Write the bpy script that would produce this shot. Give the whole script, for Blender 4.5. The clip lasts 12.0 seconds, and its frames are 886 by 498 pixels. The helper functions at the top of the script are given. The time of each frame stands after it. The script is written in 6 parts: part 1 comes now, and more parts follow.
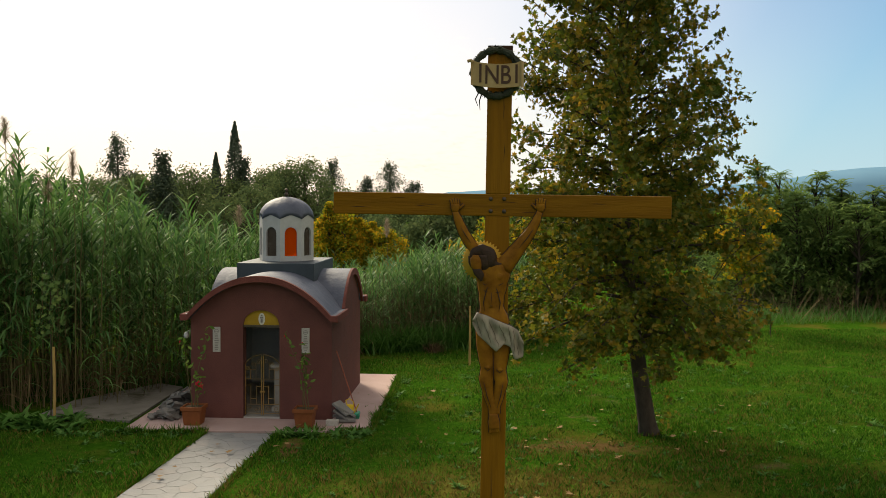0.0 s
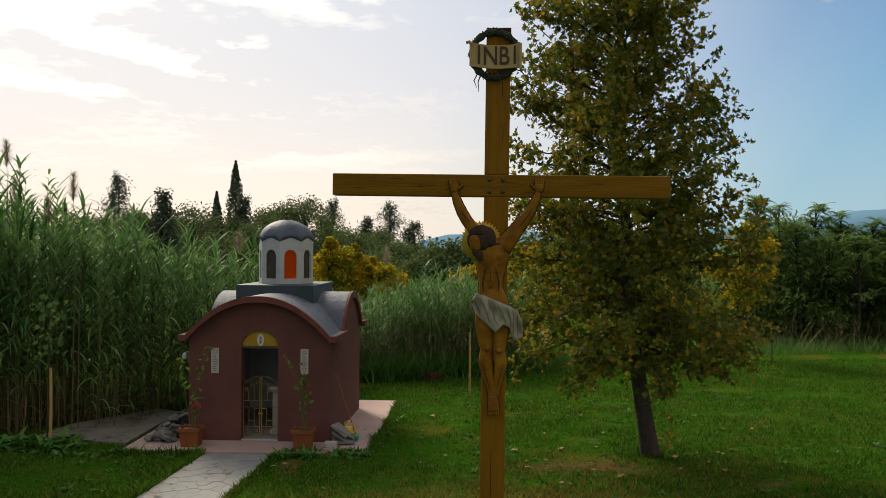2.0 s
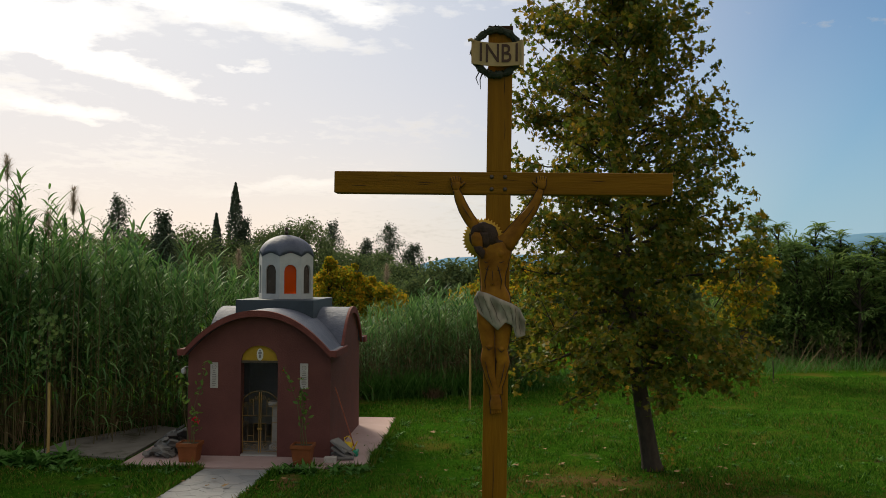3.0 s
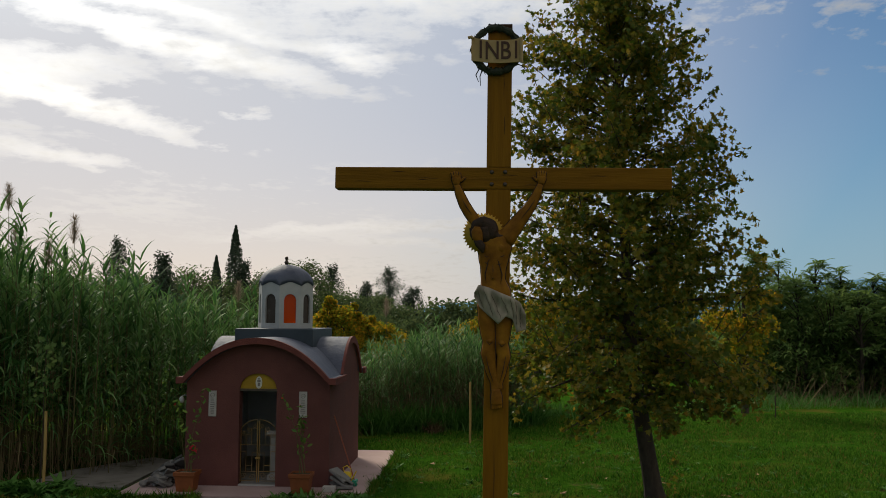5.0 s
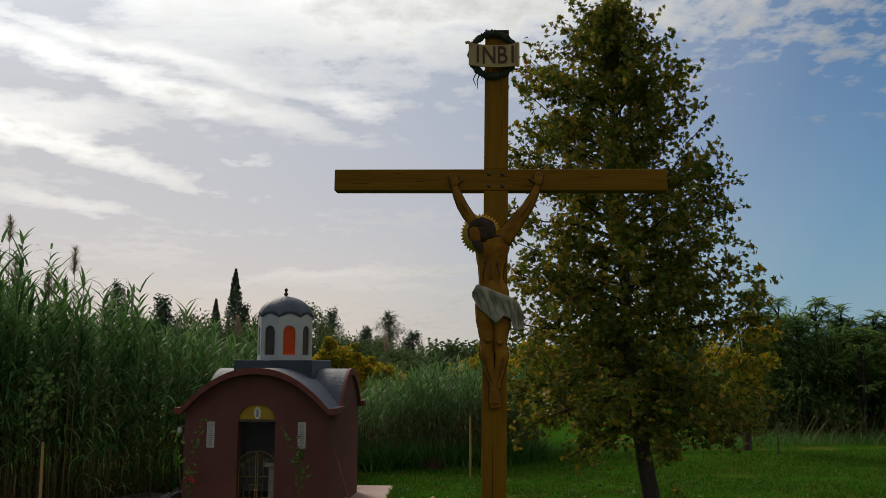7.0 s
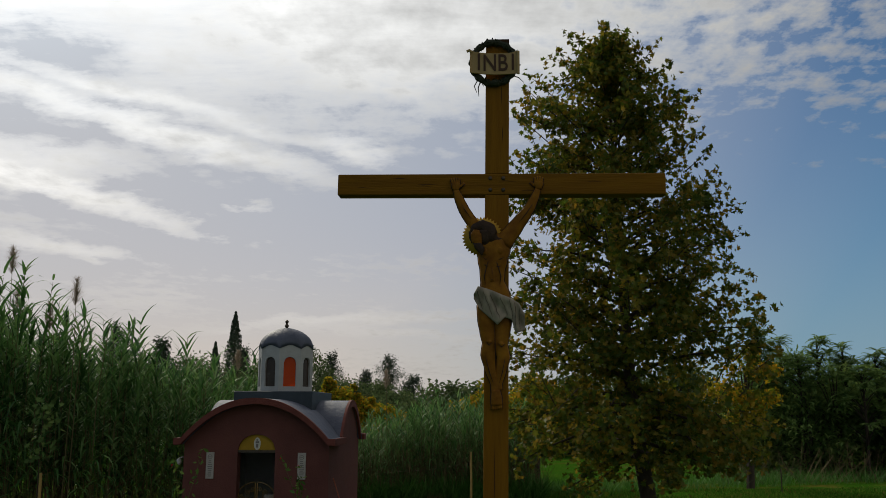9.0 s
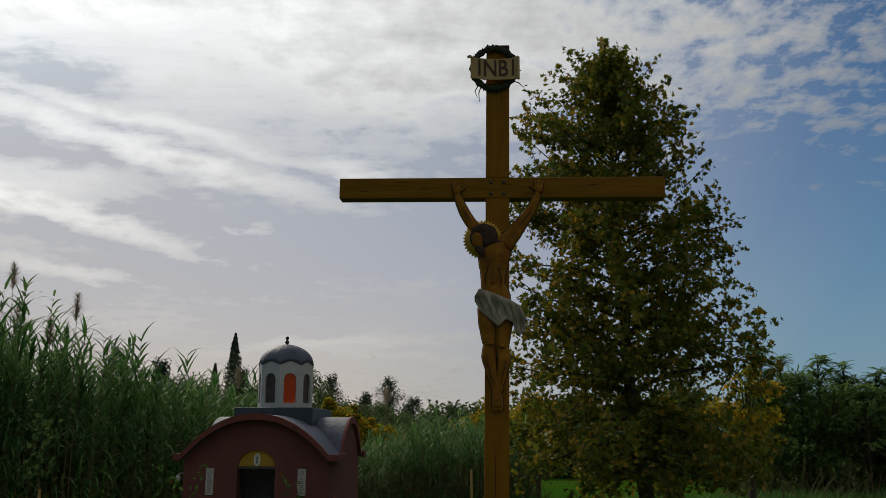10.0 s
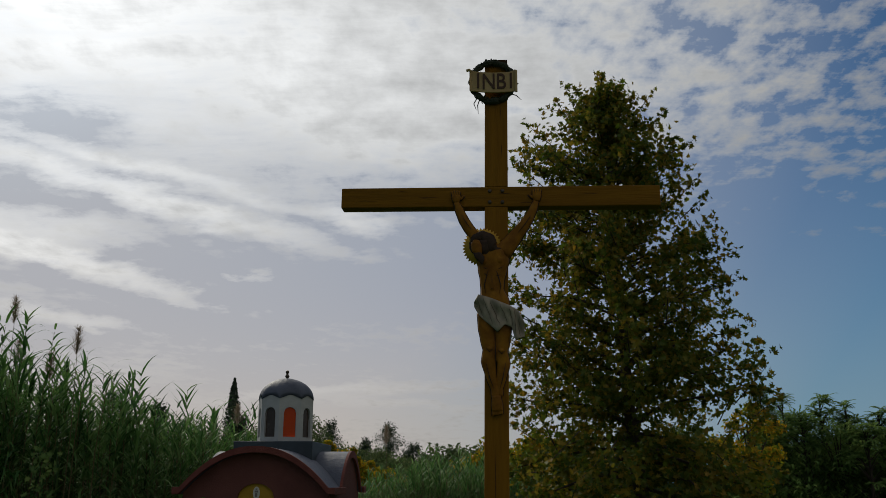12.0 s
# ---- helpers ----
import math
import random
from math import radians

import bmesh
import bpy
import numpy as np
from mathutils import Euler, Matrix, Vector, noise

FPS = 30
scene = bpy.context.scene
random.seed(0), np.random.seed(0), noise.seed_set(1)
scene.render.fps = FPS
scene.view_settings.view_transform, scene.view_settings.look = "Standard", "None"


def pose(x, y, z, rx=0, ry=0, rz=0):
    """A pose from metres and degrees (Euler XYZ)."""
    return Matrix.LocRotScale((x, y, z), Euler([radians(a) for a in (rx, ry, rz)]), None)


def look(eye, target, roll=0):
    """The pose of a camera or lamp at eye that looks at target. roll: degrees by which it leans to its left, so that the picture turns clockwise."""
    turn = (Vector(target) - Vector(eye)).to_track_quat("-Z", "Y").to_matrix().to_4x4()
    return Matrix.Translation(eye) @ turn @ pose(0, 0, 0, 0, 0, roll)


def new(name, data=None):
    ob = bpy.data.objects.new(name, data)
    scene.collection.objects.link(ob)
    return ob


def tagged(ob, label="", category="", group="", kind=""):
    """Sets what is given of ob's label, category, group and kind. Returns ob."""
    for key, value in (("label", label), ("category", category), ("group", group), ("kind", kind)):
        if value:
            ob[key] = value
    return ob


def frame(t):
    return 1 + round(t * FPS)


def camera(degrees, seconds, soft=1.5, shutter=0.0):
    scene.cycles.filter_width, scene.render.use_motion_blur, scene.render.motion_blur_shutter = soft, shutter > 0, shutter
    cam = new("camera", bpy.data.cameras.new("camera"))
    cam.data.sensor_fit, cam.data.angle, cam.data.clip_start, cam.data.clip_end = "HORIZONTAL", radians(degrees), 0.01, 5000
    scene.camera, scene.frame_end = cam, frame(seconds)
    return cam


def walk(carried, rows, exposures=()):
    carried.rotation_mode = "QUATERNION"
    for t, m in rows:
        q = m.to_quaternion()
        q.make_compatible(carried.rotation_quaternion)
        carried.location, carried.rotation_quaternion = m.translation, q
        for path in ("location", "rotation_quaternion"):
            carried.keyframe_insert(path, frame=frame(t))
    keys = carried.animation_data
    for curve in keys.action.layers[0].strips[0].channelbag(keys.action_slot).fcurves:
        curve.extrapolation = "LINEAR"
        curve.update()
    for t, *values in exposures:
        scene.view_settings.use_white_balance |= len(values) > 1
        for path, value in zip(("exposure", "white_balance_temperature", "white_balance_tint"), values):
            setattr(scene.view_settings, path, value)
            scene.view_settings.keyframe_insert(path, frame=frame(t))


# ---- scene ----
cam = camera(51.8, 12.0, soft=0.5)
PATH = [
    (0, (0.213, -5.029, 4.457), (0.103, -3.034, 4.361), 0.4),
    (0.5, (0.219, -5.037, 4.326), (0.108, -3.041, 4.255), 0.5),
    (1, (0.214, -5.031, 4.204), (0.103, -3.035, 4.153), 0.4),
    (1.5, (0.216, -5.015, 4.103), (0.105, -3.018, 4.074), 0.4),
    (2, (0.225, -5.029, 4.003), (0.114, -3.032, 4.0), 0.4),
    (2.5, (0.22, -5.022, 3.912), (0.109, -3.025, 3.934), 0.4),
    (3, (0.206, -4.999, 3.815), (0.096, -3.003, 3.863), 0.4),
    (5, (0.204, -4.993, 3.441), (0.094, -3.001, 3.589), 0.4),
    (5.5, (0.205, -5.008, 3.36), (0.095, -3.018, 3.533), 0.3),
    (6, (0.211, -4.998, 3.276), (0.102, -3.011, 3.474), 0.3),
    (6.5, (0.22, -4.99, 3.194), (0.11, -3.006, 3.416), 0.3),
    (7, (0.221, -5.011, 3.104), (0.111, -3.03, 3.352), 0.3),
    (9, (0.212, -5.044, 2.781), (0.102, -3.077, 3.127), 0.3),
    (9.5, (0.206, -5.057, 2.703), (0.097, -3.095, 3.074), 0.3),
    (10, (0.207, -5.058, 2.627), (0.097, -3.1, 3.022), 0.3),
    (10.5, (0.207, -5.075, 2.551), (0.097, -3.123, 2.971), 0.3),
    (11, (0.208, -5.084, 2.473), (0.099, -3.137, 2.918), 0.3),
    (11.5, (0.21, -5.104, 2.39), (0.101, -3.163, 2.86), 0.2),
    (12, (0.211, -5.11, 2.311), (0.102, -3.175, 2.805), 0.2),
]
EXPOSURES = [(0, 1.40, 7250, 9), (1.5, 1.15, 6950, 9), (3.0, 0.93, 6740, 9), (5.0, 0.60, 6500, 9), (7.0, 0.42, 6420, 9), (9.0, 0.22, 6340, 9), (12.0, -0.03, 6230, 9)]
walk(cam, [(t, look(eye, target, roll)) for t, eye, target, roll in PATH], EXPOSURES)

# ---- sky and sun ----
SUN_AZ, SUN_EL = -33.0, 34.0            # degrees: left of straight ahead (+y), and up
sun_dir = Vector((math.sin(radians(SUN_AZ)) * math.cos(radians(SUN_EL)),
                  math.cos(radians(SUN_AZ)) * math.cos(radians(SUN_EL)), math.sin(radians(SUN_EL))))
sun = new("sun", bpy.data.lights.new("sun", "SUN"))
sun.data.energy, sun.data.angle, sun.data.color = 2.4, radians(20), (1.0, 0.91, 0.74)
sun.matrix_world = look(sun_dir * 50, (0, 0, 0))


def link(tree, a, b):
    tree.links.new(a, b)


def math_node(tree, op, a, b=None, clamp=False):
    n = tree.nodes.new("ShaderNodeMath")
    n.operation, n.use_clamp = op, clamp
    for k, v in enumerate((a, b)):
        if v is None:
            continue
        if isinstance(v, (int, float)):
            n.inputs[k].default_value = v
        else:
            link(tree, v, n.inputs[k])
    return n.outputs[0]


def ramp_node(tree, fac, stops):
    n = tree.nodes.new("ShaderNodeValToRGB")
    e = n.color_ramp.elements
    while len(e) < len(stops):
        e.new(0.5)
    for el, (p, c) in zip(e, stops):
        el.position, el.color = p, (*c, 1) if len(c) == 3 else c
    link(tree, fac, n.inputs[0])
    return n.outputs[0]


def mix_node(tree, fac, a, b, mode="MIX"):
    n = tree.nodes.new("ShaderNodeMix")
    n.data_type, n.blend_type = "RGBA", mode
    for k, v in ((0, fac), (6, a), (7, b)):
        if isinstance(v, (int, float)):
            n.inputs[k].default_value = v
        elif isinstance(v, tuple):
            n.inputs[k].default_value = (*v, 1)
        else:
            link(tree, v, n.inputs[k])
    return n.outputs[2]


def noise_node(tree, vec, scale, detail=4.0, rough=0.55, distort=0.0):
    n = tree.nodes.new("ShaderNodeTexNoise")
    n.inputs["Scale"].default_value, n.inputs["Detail"].default_value = scale, detail
    n.inputs["Roughness"].default_value, n.inputs["Distortion"].default_value = rough, distort
    if vec is not None:
        link(tree, vec, n.inputs["Vector"])
    return n.outputs["Fac"]


def mapping_node(tree, vec, rot=(0, 0, 0), scale=(1, 1, 1), loc=(0, 0, 0)):
    n = tree.nodes.new("ShaderNodeMapping")
    n.inputs["Rotation"].default_value, n.inputs["Scale"].default_value = [radians(a) for a in rot], scale
    n.inputs["Location"].default_value = loc
    link(tree, vec, n.inputs["Vector"])
    return n.outputs[0]


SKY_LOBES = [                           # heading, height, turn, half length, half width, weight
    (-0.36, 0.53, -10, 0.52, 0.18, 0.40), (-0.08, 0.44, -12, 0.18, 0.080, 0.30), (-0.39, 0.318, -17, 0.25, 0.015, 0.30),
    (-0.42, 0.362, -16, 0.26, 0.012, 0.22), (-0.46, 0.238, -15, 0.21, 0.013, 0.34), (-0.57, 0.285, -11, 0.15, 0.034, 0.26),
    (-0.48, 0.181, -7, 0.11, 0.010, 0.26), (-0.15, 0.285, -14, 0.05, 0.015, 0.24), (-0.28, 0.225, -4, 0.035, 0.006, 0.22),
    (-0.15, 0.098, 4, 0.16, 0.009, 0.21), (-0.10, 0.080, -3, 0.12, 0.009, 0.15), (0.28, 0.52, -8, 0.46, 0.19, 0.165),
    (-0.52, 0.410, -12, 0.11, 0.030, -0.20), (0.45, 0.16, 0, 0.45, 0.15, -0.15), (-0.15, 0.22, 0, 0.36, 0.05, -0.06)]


def build_world():
    w = bpy.data.worlds.new("sky")
    scene.world = w
    w.use_nodes = True
    t = w.node_tree
    t.nodes.clear()
    sky = t.nodes.new("ShaderNodeTexSky")
    sky.sky_type, sky.sun_disc = "NISHITA", False
    sky.sun_elevation, sky.sun_rotation = radians(SUN_EL), radians(SUN_AZ)
    sky.air_density, sky.dust_density, sky.ozone_density = 1.0, 1.2, 2.0
    co = t.nodes.new("ShaderNodeTexCoord").outputs["Generated"]
    sep = t.nodes.new("ShaderNodeSeparateXYZ")
    link(t, co, sep.inputs[0])
    zz = math_node(t, "MAXIMUM", sep.outputs[2], 0.0)
    den = math_node(t, "ADD", zz, 0.10)
    comb = t.nodes.new("ShaderNodeCombineXYZ")
    link(t, math_node(t, "DIVIDE", sep.outputs[0], den), comb.inputs[0])
    link(t, math_node(t, "DIVIDE", sep.outputs[1], den), comb.inputs[1])
    plane = comb.outputs[0]
    # distance from the sun, for the veil of thin cloud that it lights
    dot = t.nodes.new("ShaderNodeVectorMath")
    dot.operation = "DOT_PRODUCT"
    link(t, co, dot.inputs[0])
    dot.inputs[1].default_value = sun_dir
    near = math_node(t, "MAXIMUM", dot.outputs["Value"], 0.0)
    core = math_node(t, "POWER", near, 40.0)
    veil = ramp_node(t, near, [(0.64, (0, 0, 0)), (0.78, (0.40, 0.40, 0.40)), (0.94, (1, 1, 1))])
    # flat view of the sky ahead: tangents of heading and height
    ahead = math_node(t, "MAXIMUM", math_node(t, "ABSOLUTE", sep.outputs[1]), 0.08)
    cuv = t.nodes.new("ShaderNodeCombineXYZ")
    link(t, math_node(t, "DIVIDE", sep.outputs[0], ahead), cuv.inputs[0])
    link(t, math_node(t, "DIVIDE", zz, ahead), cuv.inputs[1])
    wob = t.nodes.new("ShaderNodeTexNoise")
    wob.inputs["Scale"].default_value, wob.inputs["Detail"].default_value, wob.inputs["Roughness"].default_value = 1.0, 5.0, 0.6
    link(t, mapping_node(t, cuv.outputs[0], (0, 0, 17), (9, 24, 1)), wob.inputs["Vector"])
    off = t.nodes.new("ShaderNodeVectorMath")
    off.operation = "MULTIPLY_ADD"
    link(t, wob.outputs["Color"], off.inputs[0])
    off.inputs[1].default_value, off.inputs[2].default_value = (0.13, 0.050, 0), (-0.065, -0.025, 0)
    bent = t.nodes.new("ShaderNodeVectorMath")
    bent.operation = "ADD"
    link(t, cuv.outputs[0], bent.inputs[0]), link(t, off.outputs[0], bent.inputs[1])
    uv = bent.outputs[0]

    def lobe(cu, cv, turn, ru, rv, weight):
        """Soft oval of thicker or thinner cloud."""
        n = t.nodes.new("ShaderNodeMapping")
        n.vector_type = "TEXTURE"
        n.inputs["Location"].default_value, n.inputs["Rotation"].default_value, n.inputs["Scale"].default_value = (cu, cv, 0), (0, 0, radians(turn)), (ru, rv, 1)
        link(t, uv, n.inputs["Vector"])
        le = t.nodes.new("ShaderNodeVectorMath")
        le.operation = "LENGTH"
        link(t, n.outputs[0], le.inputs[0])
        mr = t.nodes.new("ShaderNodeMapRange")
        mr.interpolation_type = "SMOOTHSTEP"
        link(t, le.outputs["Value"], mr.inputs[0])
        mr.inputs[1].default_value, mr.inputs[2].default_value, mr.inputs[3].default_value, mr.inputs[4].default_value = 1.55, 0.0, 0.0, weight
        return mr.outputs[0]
    # broad sheet, long streaks drifting down to the right, small ripples to the right
    sheet = noise_node(t, mapping_node(t, plane, (0, 0, 8), (0.85, 0.50, 1), (3.6, 1.6, 0)), 1.0, 7, 0.58, 0.15)
    streak = noise_node(t, mapping_node(t, cuv.outputs[0], (0, 0, 18), (3.2, 19.0, 1), (1.4, 5.0, 0)), 1.0, 9, 0.66, 0.25)
    ripple = noise_node(t, mapping_node(t, plane, (0, 0, -25), (1.5, 1.0, 1), (7, 2, 0)), 8.0, 6, 0.58, 0.0)
    d = math_node(t, "ADD", math_node(t, "MULTIPLY", sheet, 0.22), math_node(t, "MULTIPLY", streak, 0.80))
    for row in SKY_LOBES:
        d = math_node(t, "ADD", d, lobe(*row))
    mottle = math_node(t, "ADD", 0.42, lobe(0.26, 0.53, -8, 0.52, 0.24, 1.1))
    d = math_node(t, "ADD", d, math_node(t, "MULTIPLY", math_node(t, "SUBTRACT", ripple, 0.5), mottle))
    high = ramp_node(t, zz, [(0.46, (0, 0, 0)), (0.60, (1, 1, 1))])
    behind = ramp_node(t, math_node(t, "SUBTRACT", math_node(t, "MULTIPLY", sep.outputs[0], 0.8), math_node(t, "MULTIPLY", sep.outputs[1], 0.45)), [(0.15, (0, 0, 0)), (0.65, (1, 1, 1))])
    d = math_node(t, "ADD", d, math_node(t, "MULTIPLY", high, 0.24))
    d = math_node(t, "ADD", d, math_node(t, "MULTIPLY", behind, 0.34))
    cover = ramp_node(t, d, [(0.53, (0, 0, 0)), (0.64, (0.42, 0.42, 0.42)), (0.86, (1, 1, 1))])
    bright = math_node(t, "ADD", 3.15, math_node(t, "ADD", math_node(t, "MULTIPLY", veil, 3.7), math_node(t, "MULTIPLY", core, 5.0)))
    shade = ramp_node(t, math_node(t, "ADD", math_node(t, "MULTIPLY", sheet, 0.3), math_node(t, "ADD", math_node(t, "MULTIPLY", ripple, 0.35), math_node(t, "MULTIPLY", streak, 0.35))), [(0.38, (1.22, 1.22, 1.22)), (0.64, (0.70, 0.70, 0.70))])
    tone = math_node(t, "MULTIPLY", bright, shade)
    cc = t.nodes.new("ShaderNodeVectorMath")
    cc.operation = "SCALE"
    link(t, ramp_node(t, zz, [(0.05, (1.0, 0.93, 0.85)), (0.30, (1.0, 0.985, 0.955))]), cc.inputs[0])
    link(t, tone, cc.inputs["Scale"])
    # clear sky, milky towards the sun and low over the horizon
    base = mix_node(t, 1.0, sky.outputs[0], (0.138, 0.300, 0.43), "MULTIPLY")
    milk = mix_node(t, core, (3.55, 3.70, 4.0), (7.7, 7.9, 8.2))
    base = mix_node(t, math_node(t, "MULTIPLY", veil, 0.9), base, milk)
    haze = math_node(t, "POWER", math_node(t, "SUBTRACT", 1.0, zz), 4.5)
    warm = ramp_node(t, near, [(0.56, (0, 0, 0)), (0.80, (1, 1, 1))])
    hcol = mix_node(t, warm, (1.95, 2.75, 3.35), (5.35, 4.25, 3.55))
    base = mix_node(t, math_node(t, "MULTIPLY", haze, 0.92), base, hcol)
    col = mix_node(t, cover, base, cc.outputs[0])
    bg = t.nodes.new("ShaderNodeBackground")
    bg.inputs["Strength"].default_value = 0.11
    link(t, col, bg.inputs["Color"])
    out = t.nodes.new("ShaderNodeOutputWorld")
    link(t, bg.outputs[0], out.inputs[0])


build_world()


# ---- materials ----
def material(name, colours, scale=4.0, rough=0.7, bump=0.0, bump_scale=None, metal=0.0, stretch=(1, 1, 1), stain=None,
             vary="", through_light=0.0, detail=5.0, spec=0.2, relief=0.02):
    """Noise between colours; stain: (colour, scale, threshold); vary: 'island' or 'object' shifts the tone piece by piece."""
    m = bpy.data.materials.new(name)
    m.use_nodes = True
    t = m.node_tree
    b = t.nodes["Principled BSDF"]
    co = mapping_node(t, t.nodes.new("ShaderNodeTexCoord").outputs["Object"], scale=stretch)
    n = noise_node(t, co, scale, detail, 0.6)
    if vary == "island":
        r = t.nodes.new("ShaderNodeNewGeometry").outputs["Random Per Island"]
        n = math_node(t, "ADD", math_node(t, "MULTIPLY", n, 0.45), math_node(t, "MULTIPLY", r, 0.62))
    elif vary == "object":
        r = t.nodes.new("ShaderNodeObjectInfo").outputs["Random"]
        n = math_node(t, "ADD", math_node(t, "MULTIPLY", n, 0.5), math_node(t, "MULTIPLY", r, 0.5))
    lo, hi = 0.28, 0.74
    if vary:
        lo, hi = 0.15, 0.92
    col = ramp_node(t, n, [(lo + (hi - lo) * k / max(1, len(colours) - 1), c) for k, c in enumerate(colours)])
    if stain:
        sc, ss, th = stain
        sn = noise_node(t, co, ss, 6, 0.65)
        col = mix_node(t, ramp_node(t, sn, [(th, (0, 0, 0)), (th + 0.14, (1, 1, 1))]), col, sc)
    link(t, col, b.inputs["Base Color"])
    b.inputs["Metallic"].default_value = metal
    b.inputs["Specular IOR Level"].default_value = spec
    rr = t.nodes.new("ShaderNodeMapRange")
    link(t, n, rr.inputs[0])
    rr.inputs[3].default_value, rr.inputs[4].default_value = max(0.05, rough - 0.12), min(1, rough + 0.12)
    link(t, rr.outputs[0], b.inputs["Roughness"])
    if bump:
        bn = noise_node(t, co, bump_scale or scale * 6, 6, 0.65)
        bp = t.nodes.new("ShaderNodeBump")
        bp.inputs["Strength"].default_value, bp.inputs["Distance"].default_value = bump, relief
        link(t, bn, bp.inputs["Height"])
        link(t, bp.outputs[0], b.inputs["Normal"])
    if through_light:
        tr = t.nodes.new("ShaderNodeBsdfTranslucent")
        link(t, col, tr.inputs[0])
        mx = t.nodes.new("ShaderNodeMixShader")
        mx.inputs[0].default_value = through_light
        b = t.nodes.new("ShaderNodeBsdfDiffuse")
        link(t, col, b.inputs[0])
        gl = t.nodes.new("ShaderNodeBsdfGlossy")
        gl.inputs["Roughness"].default_value = rough
        gm = t.nodes.new("ShaderNodeMixShader")
        gm.inputs[0].default_value = 0.10 * spec if spec < 0.5 else 0.03
        link(t, b.outputs[0], gm.inputs[1])
        link(t, gl.outputs[0], gm.inputs[2])
        link(t, gm.outputs[0], mx.inputs[1])
        link(t, tr.outputs[0], mx.inputs[2])
        link(t, mx.outputs[0], t.nodes["Material Output"].inputs[0])
    return m


M_WALL = material("rose_plaster", [(0.098, 0.036, 0.030), (0.142, 0.054, 0.044)], 1.6, 0.85, 0.5, 45, stain=((0.085, 0.032, 0.029), 0.9, 0.62))
M_RIM = material("red_rim_plaster", [(0.115, 0.034, 0.027), (0.17, 0.054, 0.043)], 5, 0.85, 0.7, 30)
M_ROOF = material("grey_roof_render", [(0.058, 0.066, 0.094), (0.112, 0.122, 0.158)], 2.2, 0.62, 0.8, 5, stain=((0.060, 0.068, 0.09), 3.5, 0.58), relief=0.03)
M_BOX = material("slate_blue_paint", [(0.036, 0.046, 0.055), (0.052, 0.066, 0.078)], 3, 0.55, 0.25, 25)
M_WHITE = material("white_paint", [(0.34, 0.34, 0.335), (0.46, 0.46, 0.45)], 3, 0.7, 0.25, 40)
M_OCHRE = material("ochre_paint", [(0.28, 0.165, 0.012), (0.36, 0.22, 0.02)], 6, 0.7, 0.1)
M_ICON = material("icon_pale_paint", [(0.45, 0.44, 0.38), (0.62, 0.6, 0.52)], 20, 0.6)
M_DARKIN = material("shaded_interior_plaster", [(0.30, 0.28, 0.26), (0.40, 0.38, 0.35)], 2, 0.8)
# pale reflector for the chapel's inside, assumed, to lift its brightness
M_BOUNCE = material("bounce_lining", [(0.55, 0.56, 0.55), (0.68, 0.69, 0.68)], 2, 0.9, 0.2, 30)
M_GATE = material("bronze_gate_paint", [(0.22, 0.13, 0.035), (0.34, 0.21, 0.06)], 18, 0.42, metal=0.5)
M_MARBLE = material("pale_marble", [(0.33, 0.30, 0.265), (0.44, 0.41, 0.37)], 7, 0.5, 0.1)
M_INK = material("carved_grey_lines", [(0.16, 0.14, 0.13), (0.22, 0.20, 0.18)], 20, 0.8)
M_TERR = material("pink_concrete", [(0.33, 0.225, 0.205), (0.43, 0.31, 0.285)], 1.3, 0.85, 0.35, 35, stain=((0.26, 0.20, 0.18), 1.1, 0.60))
M_OLD = material("old_grey_concrete", [(0.12, 0.108, 0.09), (0.22, 0.20, 0.17)], 1.5, 0.9, 0.5, 25, stain=((0.06, 0.055, 0.03), 1.3, 0.52))
M_STONE = material("paving_stone", [(0.180, 0.180, 0.178), (0.225, 0.225, 0.222), (0.26, 0.238, 0.222)], 3.0, 0.7, 0.45, 22, vary="object")
M_JOINT = material("paving_mortar", [(0.185, 0.183, 0.18), (0.24, 0.235, 0.23)], 6, 0.9, 0.4, 40)
M_TERRA = material("terracotta", [(0.165, 0.050, 0.016), (0.23, 0.074, 0.024)], 5, 0.75, 0.2, 40, stain=((0.42, 0.24, 0.15), 4, 0.66))
M_SOIL = material("potting_soil", [(0.05, 0.035, 0.022), (0.09, 0.065, 0.04)], 20, 0.95, 0.8, 40)
M_RUBBLE = material("broken_slab_stone", [(0.08, 0.076, 0.07), (0.27, 0.255, 0.235)], 4, 0.85, 0.5, 25, vary="object")
M_WOOD = material("varnished_orange_wood", [(0.150, 0.064, 0.005), (0.190, 0.083, 0.006), (0.225, 0.102, 0.008)], 3.0, 0.55, 0.3, 9, stretch=(9, 9, 0.7), stain=((0.085, 0.034, 0.005), 1.6, 0.66), spec=0.06)
M_WOODX = material("varnished_beam_wood", [(0.138, 0.060, 0.005), (0.176, 0.078, 0.006), (0.210, 0.096, 0.008)], 3.0, 0.55, 0.3, 9, stretch=(0.7, 9, 9), stain=((0.085, 0.034, 0.005), 1.6, 0.64), spec=0.06)
M_CRACK = material("dark_wood_crack", [(0.03, 0.014, 0.006), (0.055, 0.025, 0.01)], 20, 0.9)
M_BOLT = material("dark_iron", [(0.06, 0.045, 0.035), (0.11, 0.085, 0.065)], 25, 0.5, metal=0.8)
M_CREAM = material("cream_painted_board", [(0.30, 0.19, 0.075), (0.42, 0.30, 0.145)], 6, 0.6, 0.1, stain=((0.34, 0.19, 0.07), 7, 0.64))
M_BROWNINK = material("brown_lettering_paint", [(0.05, 0.026, 0.016), (0.08, 0.04, 0.025)], 20, 0.6)
